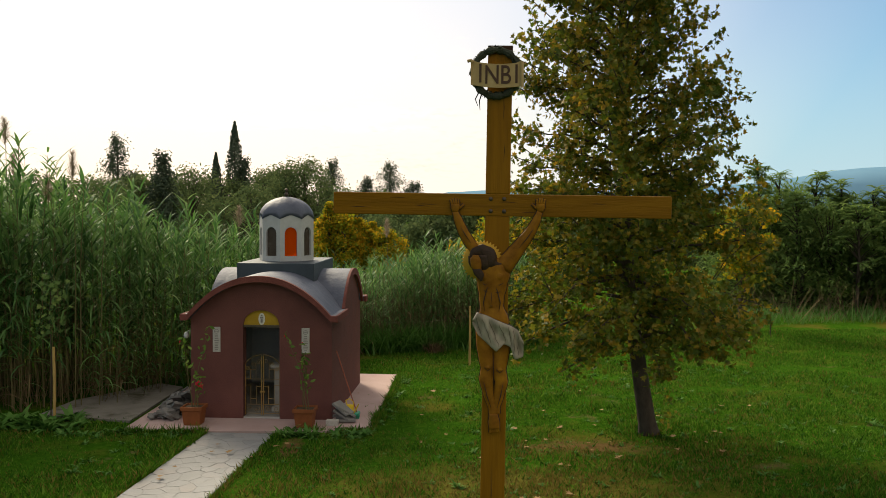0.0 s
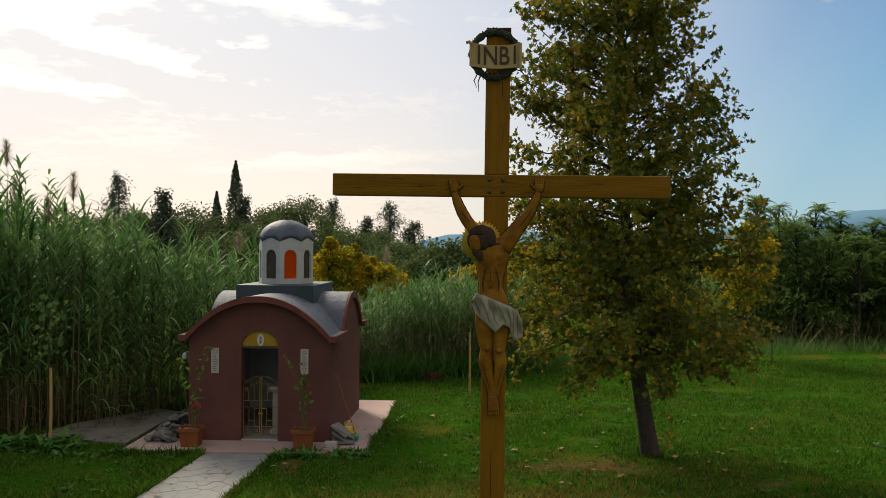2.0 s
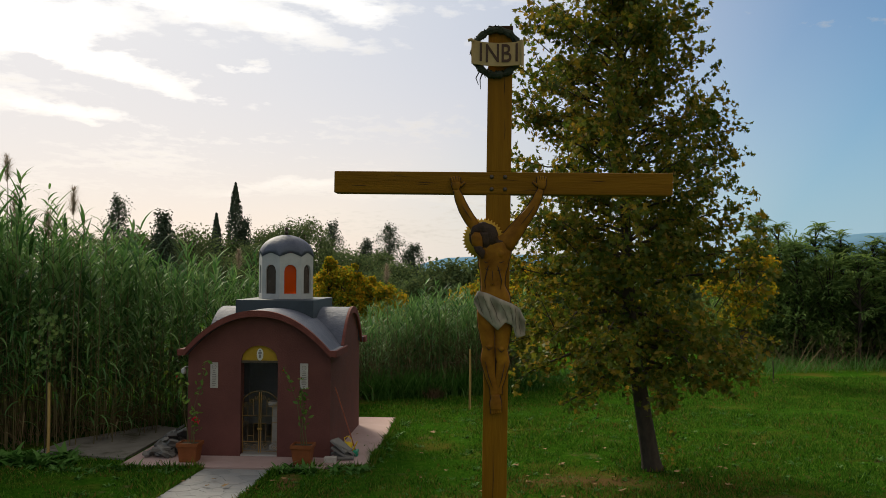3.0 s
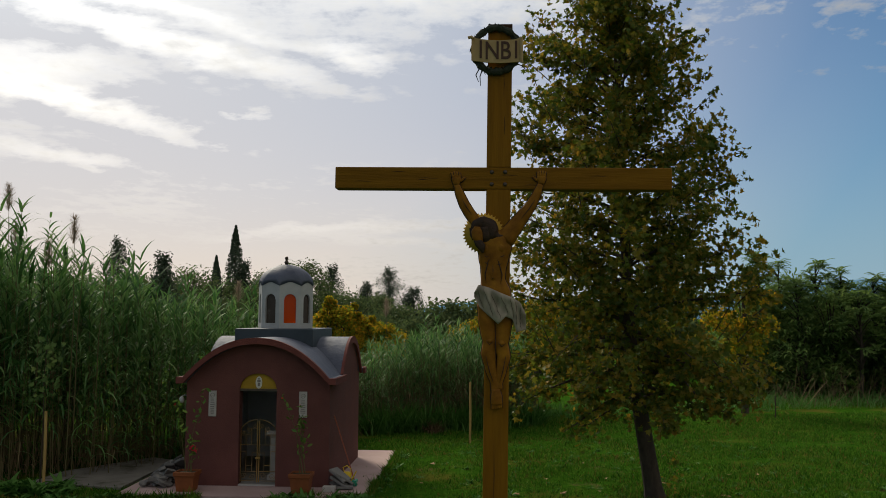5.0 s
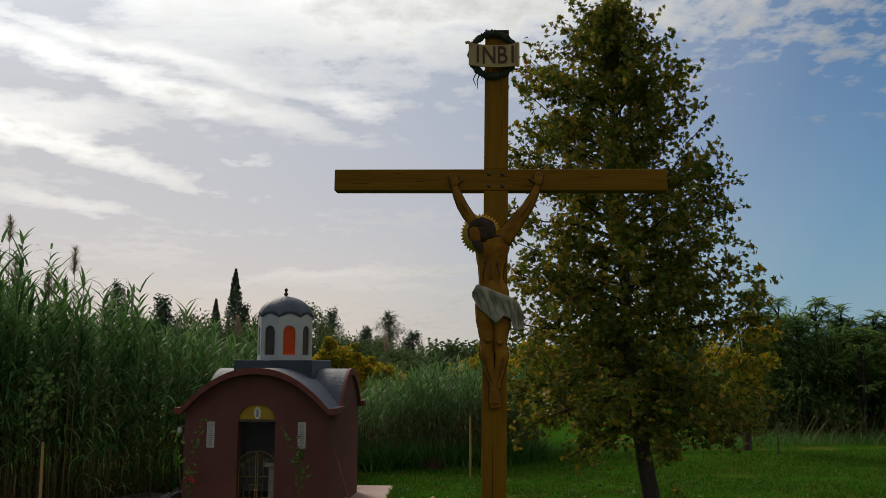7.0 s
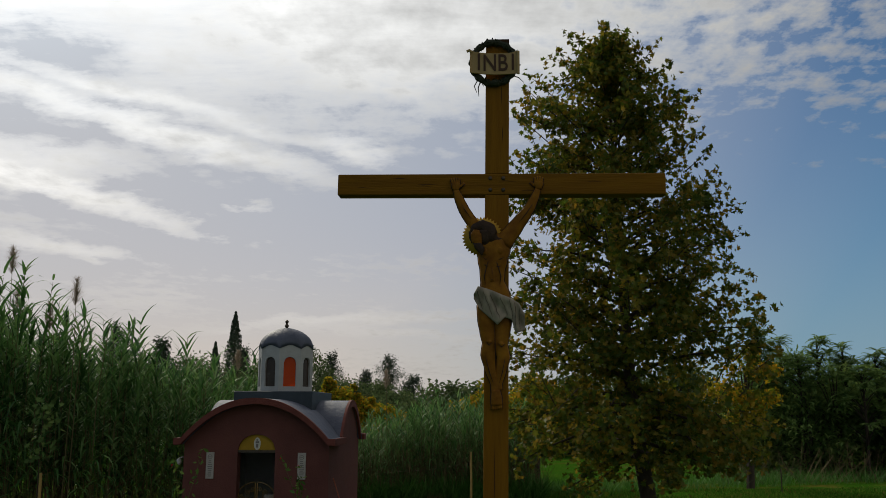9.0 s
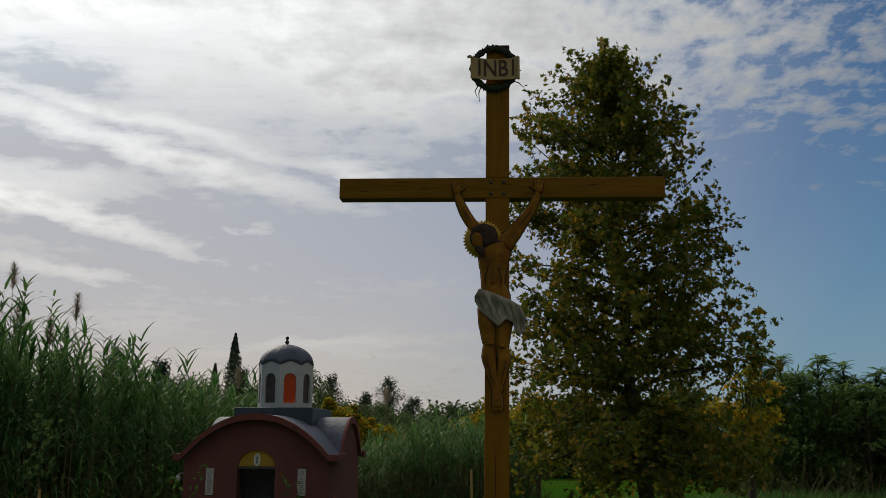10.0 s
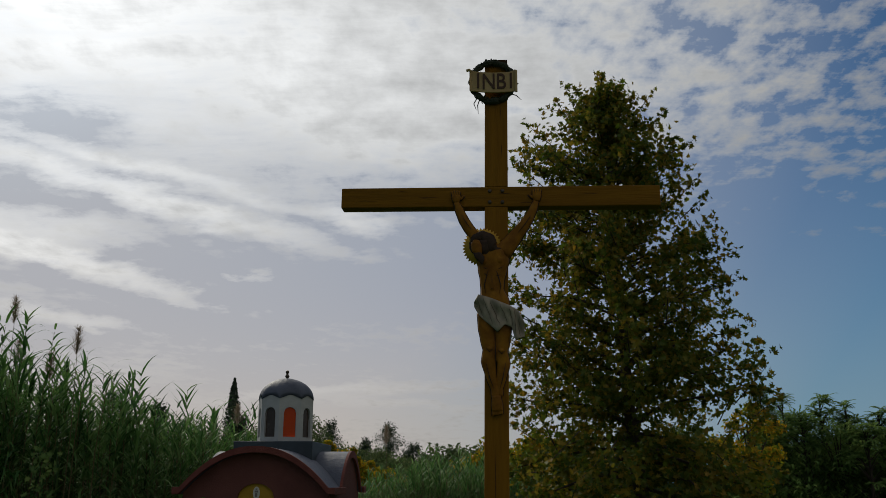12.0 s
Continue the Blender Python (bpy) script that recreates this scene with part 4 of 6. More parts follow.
def build_figure():
    """The painted cut-out figure: one plain low relief, with no features."""
    bm = bmesh.new()

    def at(X, Y, y=0.0):
        return (-0.1725 + X * 0.001585, 1.655 + y, 4.634 - Y * 0.001585)

    def limb(pts, mi, y=0.0, squash=0.35):
        P = []
        R = []
        for k in range(len(pts) - 1):
            a, b = pts[k], pts[k + 1]
            for f in (0, 0.25, 0.5, 0.75):
                P.append(at(a[0] + (b[0] - a[0]) * f, a[1] + (b[1] - a[1]) * f, y))
                R.append((a[2] + (b[2] - a[2]) * (3 * f * f - 2 * f ** 3)) * 0.001585)
        P.append(at(pts[-1][0], pts[-1][1], y))
        R.append(pts[-1][2] * 0.001585)
        if mi == 0:
            tube(bm, [(p[0], 1.668, p[2]) for p in P], [q + 0.0055 for q in R], 14, 0.06, True, 1)
        tube(bm, P, R, 14, squash, True, mi)
    S, HA, CL, HO = 0, 1, 2, 3
    # halo with rays
    n = 72
    c, r0 = (192, 368), 88
    ring_f, ring_b = [], []
    for k in range(n):
        a = 2 * math.pi * k / n
        r = r0 + (9 if k % 2 else -3)
        x, y, z = at(c[0] + r * math.cos(a), c[1] + r * math.sin(a), 0.004)
        ring_f.append(bm.verts.new((x, y, z)))
        ring_b.append(bm.verts.new((x, y + 0.012, z)))
    bm.faces.new(ring_f).material_index = HO
    bm.faces.new(ring_b[::-1]).material_index = HO
    for k in range(n):
        bm.faces.new((ring_f[k], ring_b[k], ring_b[(k + 1) % n], ring_f[(k + 1) % n])).material_index = HO
    # arms and hands
    limb([(66, 140, 13), (84, 190, 20), (104, 235, 23), (128, 275, 24), (165, 325, 26), (200, 380, 34)], S)
    limb([(455, 140, 13), (438, 185, 19), (412, 235, 24), (375, 285, 29), (330, 345, 36), (285, 400, 44)], S)
    for hx, hy, s in ((66, 118, -1), (458, 115, 1)):
        limb([(hx, hy + 24, 14), (hx, hy, 22), (hx, hy - 12, 20)], S)
        for k in range(4):
            limb([(hx - 15 + 10 * k, hy - 10, 5.5), (hx - 19 + 12 * k + 3 * s, hy - 34 - (4 if k in (1, 2) else 0), 4)], S)
        limb([(hx - 18 * s, hy + 8, 6), (hx - 40 * s, hy - 12, 4)], S)
    # trunk of the body, legs, feet
    limb([(250, 352, 30), (245, 392, 74), (243, 430, 78), (240, 480, 68), (238, 535, 57), (238, 580, 54), (245, 640, 72), (250, 690, 70)], S, 0.0, 0.28)
    limb([(208, 690, 42), (210, 760, 40), (214, 820, 33), (222, 865, 30), (216, 920, 32), (228, 990, 24), (244, 1050, 17), (250, 1090, 20)], S, -0.004)
    limb([(282, 690, 42), (285, 770, 40), (282, 830, 33), (275, 875, 31), (287, 930, 30), (274, 1000, 23), (264, 1050, 17), (262, 1080, 20)], S, 0.0)
    limb([(252, 1080, 19), (254, 1120, 26), (256, 1150, 25)], S, -0.01)
    for k in range(5):
        limb([(238 + 9 * k, 1145, 6), (236 + 10 * k, 1172 - 2 * k, 5)], S, -0.012)
    # head, hair, beard as plain masses
    limb([(164, 340, 14), (162, 362, 25), (166, 388, 25), (176, 412, 16)], S, -0.042, 0.45)
    limb([(142, 348, 12), (158, 326, 20), (192, 316, 27), (222, 335, 34), (236, 372, 32), (262, 384, 12), (282, 380, 4)], HA, -0.020, 0.5)
    limb([(205, 340, 40), (205, 385, 38), (212, 415, 16)], HA, -0.014, 0.5)
    limb([(152, 400, 8), (170, 414, 20), (184, 432, 19), (190, 460, 5)], HA, -0.046, 0.4)
    limb([(140, 345, 12), (138, 375, 9), (146, 400, 5)], HA, -0.016, 0.5)
    # cloth: one wrapped piece with slanting folds and a hanging end
    top = [(151, 642), (170, 606), (214, 617), (274, 643), (327, 664), (361, 685), (387, 740)]
    low = [(151, 662), (178, 711), (225, 753), (261, 786), (295, 750), (327, 763), (345, 822), (387, 808)]
    cols, rows = 44, 10

    def along(line, f):
        g = f * (len(line) - 1)
        k = min(len(line) - 2, int(g))
        return line[k][0] + (line[k + 1][0] - line[k][0]) * (g - k), line[k][1] + (line[k + 1][1] - line[k][1]) * (g - k)
    grid = []
    for c_ in range(cols + 1):
        f = c_ / cols
        (xa, ya), (xb, yb) = along(top, f), along(low, f)
        col = []
        for r_ in range(rows + 1):
            g = r_ / rows
            fold = math.sin(f * 15 - g * 5.5) * 0.6 + math.sin(f * 31 - g * 9 + 1) * 0.4
            belt = 0.012 * math.exp(-((g - 0.16) / 0.14) ** 2)
            col.append(bm.verts.new(at(xa + (xb - xa) * g, ya + (yb - ya) * g, -0.030 - 0.018 * math.sin(math.pi * f) - 0.011 * fold - belt)))
        grid.append(col)
    for a, b in zip(grid, grid[1:]):
        for r_ in range(rows):
            bm.faces.new((a[r_], b[r_], b[r_ + 1], a[r_ + 1])).material_index = CL
    for c0, dc in ((5, 4), (10, 6), (15, 7), (21, 7), (27, 6), (32, 5), (37, 4)):
        P = [grid[min(cols, c0 + round(dc * r_ / rows))][r_].co + Vector((0, -0.003, 0)) for r_ in range(1, rows)]
        tube(bm, P, [0.0005] + [0.0013] * (len(P) - 2) + [0.0005], 4, 1.0, True, HA)
    edge = [grid[k][0] for k in range(cols + 1)] + grid[-1][1:] + [grid[k][-1] for k in range(cols - 1, -1, -1)] + grid[0][-2:0:-1]
    back = [bm.verts.new((v.co.x, 1.66, v.co.z)) for v in edge]
    for k in range(len(edge)):
        q = (k + 1) % len(edge)
        bm.faces.new((edge[k], edge[q], back[q], back[k])).material_index = HA
    # painted contour lines, raised a little
    limb([(186, 436, 8), (204, 440, 22), (228, 440, 9)], S, -0.018, 0.5)
    limb([(244, 440, 9), (272, 436, 24), (298, 426, 8)], S, -0.018, 0.5)
    limb([(236, 500, 14), (236, 540, 22), (236, 585, 18)], S, -0.014, 0.4)
    for X, Y in ((222, 862), (277, 872)):
        limb([(X, Y - 14, 8), (X, Y, 16), (X, Y + 14, 8)], S, -0.012, 0.6)
    for pts in ([(236, 462), (214, 500), (200, 560), (206, 600)], [(238, 462), (262, 500), (278, 560), (272, 600)], [(230, 572), (236, 577), (242, 572)], [(205, 860), (222, 878), (240, 862)], [(260, 868), (278, 886), (296, 872)], [(247, 790), (249, 880), (252, 1000)], [(196, 470), (206, 478), (222, 476)], [(256, 476), (274, 478), (292, 468)], [(236, 500), (237, 540), (236, 570)], [(200, 500), (212, 512), (224, 508)], [(278, 508), (264, 514), (250, 508)], [(92, 210), (112, 245), (140, 285)], [(428, 215), (400, 258), (362, 305)], [(196, 620), (215, 640), (232, 660)], [(205, 930), (222, 1000), (240, 1050)], [(296, 930), (282, 1000), (268, 1050)]):
        P = [at(X, Y, -0.0) for X, Y in pts]
        P = [(x, 1.655 - 0.024, z) for x, y, z in P]
        tube(bm, P, [0.001] + [0.004] * (len(P) - 2) + [0.001], 5, 1.6, True, HA)
    ob = part("carved_figure", bm, [M_SKIN, M_HAIR, M_CLOTH, M_HALO], None, smooth=True)
    tagged(ob, "painted ochre cut-out figure with grey loincloth on the cross", "carving")


build_figure()


# ---- the plane tree on the lawn ----
def build_plane_tree():
    base = Vector((3.27, 12.75, ground_z(3.27, 12.75) - 0.03))
    t = thing("plane_tree", base, "young plane tree with yellowing lobed leaves on the lawn", "tree")
    rr = random.Random(11)

    def axis(z):
        return Vector((-0.52 * min(1, z / 3.0) - 0.30 * max(0, (z - 3.2) / 7), -0.45 * min(1, z / 4), z))
    bm = bmesh.new()
    zs = [0, 0.08, 0.25, 0.6, 1.2, 1.8, 2.6, 3.6, 4.8, 6.2, 7.6, 8.8, 9.8]
    tube(bm, [axis(z) for z in zs], [0.24, 0.20, 0.175, 0.162, 0.15, 0.14, 0.125, 0.11, 0.09, 0.065, 0.045, 0.022, 0.006], 12)
    part("trunk", bm, M_BARK, t, "dark rough bark", smooth=True)

    def reach(z, a):
        """Crown radius by height and heading."""
        prof = [(1.2, 0.7), (1.7, 1.85), (2.4, 2.35), (3.5, 2.5), (5.5, 2.35), (7.0, 2.1), (8.2, 1.9), (8.8, 1.25), (9.2, 0.75), (9.6, 0.42), (10.2, 0.12)]
        for (za, ra), (zb, rb) in zip(prof, prof[1:]):
            if z <= zb:
                r = ra + (rb - ra) * max(0, (z - za)) / (zb - za)
                break
        else:
            r = 0.1
        return r * (1 + 0.30 * noise.noise((math.cos(a) * 1.7, math.sin(a) * 1.7, z * 1.05))) * (1.12 - 0.11 * min(1, max(0, (8.6 - z) / 0.8)) - 0.10 * math.exp(-((z - 7.6) / 0.8) ** 2) - max(0.0, math.cos(a)) * (0.26 * min(1, max(0, (z - 5.5) / 2.5))))
    cents, outs = [], []
    for k in range(140):
        f = (k + 0.5) / 140
        zs0 = 1.9 + 7.6 * f ** 1.0
        a = k * 2.39996 + rr.uniform(-0.4, 0.4)
        lift = rr.uniform(0.1, 0.9) + 0.5 * f
        if zs0 < 3.2:
            lift = rr.uniform(-0.55, 0.35)
        lift = min(lift, 9.8 - zs0)
        r = reach(min(10.1, zs0 + lift * 0.8), a) * rr.uniform(0.78, 1.05)
        p0 = axis(zs0)
        d = Vector((math.cos(a), math.sin(a), 0))
        line = []
        for j in range(7):
            g = j / 6
            line.append(p0 + d * (r * g) + Vector((0, 0, lift * (g ** 0.8) - (0.35 if zs0 < 3.5 else 0.12) * g * g * r * 0.5)) + Vector((rr.gauss(0, 0.05), rr.gauss(0, 0.05), rr.gauss(0, 0.05))) * g)
        bm = bmesh.new()
        r0 = 0.045 * (1 - 0.6 * f)
        tube(bm, line, [r0 * (1 - 0.85 * j / 6) for j in range(7)], 5)
        part("limb", bm, M_BARK, t)
        # leafy side shoots along the outer three quarters of the limb
        for s in range(int(12 + 16 * r / 2.3)):
            g = 0.16 + 0.84 * rr.random() ** 0.75
            j = min(5, int(g * 6))
            p = line[j].lerp(line[j + 1], g * 6 - j)
            sh = Vector((rr.gauss(0, 1), rr.gauss(0, 1), rr.gauss(0.1, 0.7))).normalized() * rr.uniform(0.12, 0.62)
            m = rr.randint(6, 11)
            for q in range(m):
                e = p + sh * ((q + 1) / m) + Vector((rr.gauss(0, 0.055), rr.gauss(0, 0.055), rr.gauss(-0.02, 0.055)))
                cents.append(tuple(e))
                outs.append((d.x * 0.5, d.y * 0.5, 0.6))
    # long shoots that break the crown's outline
    for k in range(120):
        z = 2.2 + 7.6 * rr.random()
        a = rr.uniform(0, 2 * math.pi)
        p = axis(z) + Vector((math.cos(a), math.sin(a), 0)) * (reach(z, a) * 0.86)
        sh = Vector((math.cos(a) * 0.8 + rr.gauss(0, 0.25), math.sin(a) * 0.8 + rr.gauss(0, 0.25), rr.uniform(0.1, 1.1) if z > 3 else rr.uniform(-0.8, 0.2))).normalized() * rr.uniform(0.45, 0.85)
        bm = bmesh.new()
        tube(bm, [p - sh * 0.3, p + sh * 0.4, p + sh], [0.010, 0.007, 0.003], 4)
        part("shoot", bm, M_BARK, t)
        for q in range(22):
            e = p + sh * (q / 21) ** 0.8 + Vector((rr.gauss(0, 0.06), rr.gauss(0, 0.06), rr.gauss(-0.01, 0.06))) * (1.2 - 0.6 * q / 21)
            cents.append(tuple(e))
            outs.append((math.cos(a) * 0.5, math.sin(a) * 0.5, 0.6))
    # short leafy twigs all through the crown
    for k in range(520):
        z = 1.75 + 8.3 * rr.random() ** 1.1 if k < 340 else rr.uniform(1.75, 4.8)
        a = rr.uniform(0, 2 * math.pi)
        r = reach(z, a) * (0.12 + 0.88 * rr.random() ** 0.7)
        p = axis(z) + Vector((r * math.cos(a), r * math.sin(a), 0))
        sh = Vector((math.cos(a) + rr.gauss(0, 0.8), math.sin(a) + rr.gauss(0, 0.8), rr.gauss(0.2, 0.6))).normalized() * rr.uniform(0.2, 0.55)
        for q in range(14):
            e = p + sh * (q / 14) + Vector((rr.gauss(0, 0.06), rr.gauss(0, 0.06), rr.gauss(-0.02, 0.06)))
            cents.append(tuple(e))
            outs.append((math.cos(a) * 0.5, math.sin(a) * 0.5, 0.6))
    ob = new("crown", leaf_cloud("crown", np.array(cents), np.array(outs), 0.108, LOBED, M_PLANE, 0.4, 0.85))
    ob.parent = t
    tagged(ob, "green to brown lobed leaves")
    # twigs sprouting from the foot
    c = np.stack([RNG.normal(0.34, 0.09, 70), RNG.normal(-0.05, 0.1, 70), RNG.uniform(0.1, 0.95, 70)], 1)
    ob = new("sucker_growth", leaf_cloud("sucker_growth", c, np.zeros((70, 3)), 0.075, LOBED, M_PLANE))
    ob.parent = t
    tagged(ob, kind="stuff")


build_plane_tree()


# ---- reeds ----
def reed_height(x, y):
    b = (x - 0.2) / (y + 5.0)
    h = float(np.interp(b, [-0.56, -0.50, -0.42, -0.25, -0.19, -0.12, -0.07], [5.45, 5.15, 4.6, 3.7, 2.45, 2.5, 3.1]))
    return 0.95 * h + 0.25 * noise.noise((x * 0.8, y * 0.8, 1.0))


CANES = [(-10.41, 14.4, 5.09), (-10.4, 14.9, 5.57), (-10.38, 15.4, 5.09), (-9.55, 14.4, 5.66), (-9.5, 14.9, 5.35), (-9.49, 15.4, 5.09), (-8.69, 14.4, 5.09), (-8.44, 14.9, 4.87), (-8.49, 15.82, 4.75), (-8.37, 16.32, 4.53), (-8.13, 17.22, 4.06), (-7.91, 18.02, 3.98), (-7.69, 18.71, 3.95), (-7.45, 19.44, 4.22), (-7.3, 19.9, 4.59), (-6.81, 21.0, 4.17)]


def build_reeds():
    rr = random.Random(21)
    spots = []
    while len(spots) < 720:                       # the tall stand on the slab's far side
        x, y = rr.uniform(-17, -6.3), rr.uniform(13.6, 22.5)
        front = 14.3 + max(0, (x + 9.6)) * 1.15 if x > -9.6 else 13.7
        if x > -6.6 and y < 19.3:
            continue
        if y > front and rr.random() < math.exp(-(y - front) / 3.0) + 0.12:
            spots.append((x, y))
    while len(spots) < 1750:                      # the belt behind the chapel and the lawn
        x, y = rr.uniform(-7.2, 1.5), rr.uniform(19.4, 31)
        front = 19.6 if x < -5.5 else 19.6 + (x + 5.5) * 1.9 if x < -3.9 else 22.6 + (x + 3.9) * 0.42
        if y > front and rr.random() < math.exp(-(y - front) / 3.5) + 0.15:
            spots.append((x, y))
    spots = np.array(spots)
    n = len(spots)
    hs = np.array([reed_height(x, y) for x, y in spots]) * np.where(RNG.random(n) < 0.07, RNG.uniform(1.04, 1.16, n), RNG.uniform(0.70, 1.02, n))
    root = np.stack([spots[:, 0], spots[:, 1], np.full(n, -0.06)], 1)
    lean = RNG.normal(0, 0.045, (n, 2))
    tip = root + np.stack([lean[:, 0] * hs, lean[:, 1] * hs, hs], 1)
    tagged(new("reed_stalks", stalks("reed_stalks", root, tip, RNG.uniform(0.008, 0.014, n), M_STALK)), "dense tall cane stalks, brown at the foot", "reeds", kind="stuff")
    per = 28
    lo = np.where(hs < 3.5, 0.08, 0.27)[:, None]
    f = lo + (1 - lo) * (np.linspace(0.0, 1.0, per) ** 0.9)[None] + RNG.uniform(-0.02, 0.02, (n, per))
    f = f.reshape(-1)
    idx = np.repeat(np.arange(n), per)
    pos = root[idx] + (tip - root)[idx] * f[:, None]
    az = (np.tile(np.arange(per) * math.pi, n) + np.repeat(RNG.uniform(0, 6.28, n), per) + RNG.normal(0, 0.6, n * per))
    L = RNG.uniform(0.55, 1.05, n * per) * np.where(f > 0.9, 0.7, 1.0)
    grown = np.repeat(np.clip(hs / 4.6, 0.5, 1.05), per)
    L = L * grown
    tagged(new("reed_leaves", ribbons("reed_leaves", pos, az, np.where(f > 0.72, RNG.uniform(0.75, 1.3, n * per), RNG.uniform(0.30, 1.15, n * per)), L, RNG.uniform(0.055, 0.095, n * per) * grown, np.where(f > 0.72, RNG.uniform(0.3, 1.4, n * per), RNG.uniform(0.8, 2.5, n * per)), M_REED)),
           "arching green blades of a tall cane stand", "reeds", kind="stuff")
    # dead stalks and litter at the foot
    k = 3600
    pick = RNG.integers(0, n, k)
    r2 = root[pick] + np.concatenate([RNG.normal(0, 0.25, (k, 2)), np.zeros((k, 1))], 1)
    t2 = r2 + np.stack([RNG.normal(0, 0.35, k), RNG.normal(-0.1, 0.35, k), RNG.uniform(0.6, 2.4, k)], 1)
    tagged(new("dead_stalks", stalks("dead_stalks", r2, t2, RNG.uniform(0.005, 0.010, k), M_DRY)), "dry brown broken cane stalks", "reeds", kind="stuff")
    k = 4200
    pick = RNG.integers(0, n, k)
    r3 = root[pick] + np.stack([RNG.normal(0, 0.3, k), RNG.normal(-0.1, 0.3, k), RNG.uniform(0.1, 1.3, k)], 1)
    tagged(new("dry_blades", ribbons("dry_blades", r3, RNG.uniform(0, 6.28, k), RNG.uniform(-0.3, 0.8, k), RNG.uniform(0.3, 0.7, k), RNG.uniform(0.02, 0.04, k), RNG.uniform(0.8, 2.2, k), M_DRY, 3)),
           "dry straw-coloured hanging blades", "reeds", kind="stuff")
    # tall single canes that stand over the stand, their blades in two ranks
    for k, (x, y, h) in enumerate(CANES):
        m = 26
        p = thing("tall_cane", (x - 0.12, y, 0), "tall cane with two ranks of arching blades above the stand", "reed", "tall canes")
        bend = rr.uniform(-0.12, 0.25)
        bm = bmesh.new()
        tube(bm, [(0, 0, -0.05), (0.02, 0, h * 0.6), (bend, -0.02, h * 0.97)], [0.014, 0.011, 0.004], 5)
        part("stalk", bm, M_STALK, p)
        g = 0.45 + 0.53 * np.linspace(0.0, 1.0, m)
        rt = np.stack([np.interp(g, [0, 0.6, 1], [0, 0.02, bend]), 0 * g, h * g], 1)
        swing = rr.uniform(-0.5, 0.5)
        ob = new("foliage", ribbons("foliage", rt, np.where(np.arange(m) % 2, 0.0, math.pi) + swing + RNG.normal(0, 0.3, m), RNG.uniform(0.85, 1.25, m), RNG.uniform(0.5, 0.8, m) * (1.15 - 0.4 * g), np.full(m, 0.062), RNG.uniform(0.8, 2.3, m), M_REED, 6))
        ob.parent = p
        tagged(ob, kind="stuff")
    # young canes with long pale drooping blades before the stand
    for x, y, h in ((-8.15, 14.75, 2.1), (-8.45, 14.5, 1.7), (-7.6, 15.9, 2.3), (-9.9, 13.9, 2.6), (-7.2, 16.9, 2.4)):
        m = 22
        p = thing("young_cane", (x, y, 0), "young cane with long drooping green blades", "reed", "young canes")
        bm = bmesh.new()
        tube(bm, [(0, 0, -0.05), (0.06, -0.05, h * 0.6), (0.16, -0.1, h)], [0.012, 0.009, 0.004], 5)
        part("stalk", bm, M_STALK, p)
        g = np.linspace(0.15, 1.0, m)
        rt = np.stack([0.16 * g ** 1.5, -0.1 * g, h * g], 1)
        ob = new("foliage", ribbons("foliage", rt, np.where(np.arange(m) % 2, 0.2, 3.2) + RNG.normal(0, 0.5, m), RNG.uniform(0.5, 1.0, m), RNG.uniform(0.7, 1.0, m), np.full(m, 0.055), RNG.uniform(1.8, 2.8, m), M_REED, 6))
        ob.parent = p
        tagged(ob, kind="stuff")
    # feathery plumes on the tallest
    for x, y, z in ((-10.5, 14.5, 6.25), (-8.85, 14.2, 5.5), (-9.6, 14.6, 5.0), (-7.0, 20.5, 4.35), (-3.2, 24.0, 3.95), (-10.9, 15.6, 5.5)):
        p = thing("reed_plume", (x, y, 0), "buff feathery reed plume above the cane stand", "reed", "reed plumes")
        bm = bmesh.new()
        tube(bm, [(0, 0, -0.05), (0.05, 0, z * 0.6), (0.0, 0, z)], [0.012, 0.009, 0.004], 5)
        part("stalk", bm, M_STALK, p)
        m = 190
        g = RNG.uniform(0, 1, m)
        rt = np.stack([RNG.normal(0, 0.012, m), RNG.normal(0, 0.012, m), z - 0.55 + 0.55 * g], 1)
        ob = new("feather", ribbons("feather", rt, RNG.uniform(0, 6.28, m), RNG.uniform(0.75, 1.35, m), 0.34 * (1.1 - 0.6 * g), np.full(m, 0.013), RNG.uniform(0, 1.2, m), M_PLUME, 3))
        ob.parent = p


build_reeds()


# ---- trees and shrubs further off ----
def blob_points(n, blobs, shell=0.55):
    """Points in a few lumps, thicker towards their skins; and the ways out."""
    w = np.array([b[3] ** 2 for b in blobs])
    pick = RNG.choice(len(blobs), n, p=w / w.sum())
    c = np.array([b[:3] for b in blobs])[pick]
    r = np.array([b[3] for b in blobs])[pick]
    d = unit(RNG.normal(0, 1, (n, 3)))
    rad = r * (shell + (1.35 - shell) * RNG.random(n) ** 1.1)
    return c + d * rad[:, None] * np.array([1, 1, 0.85]), d + np.array([0, 0, 0.4])


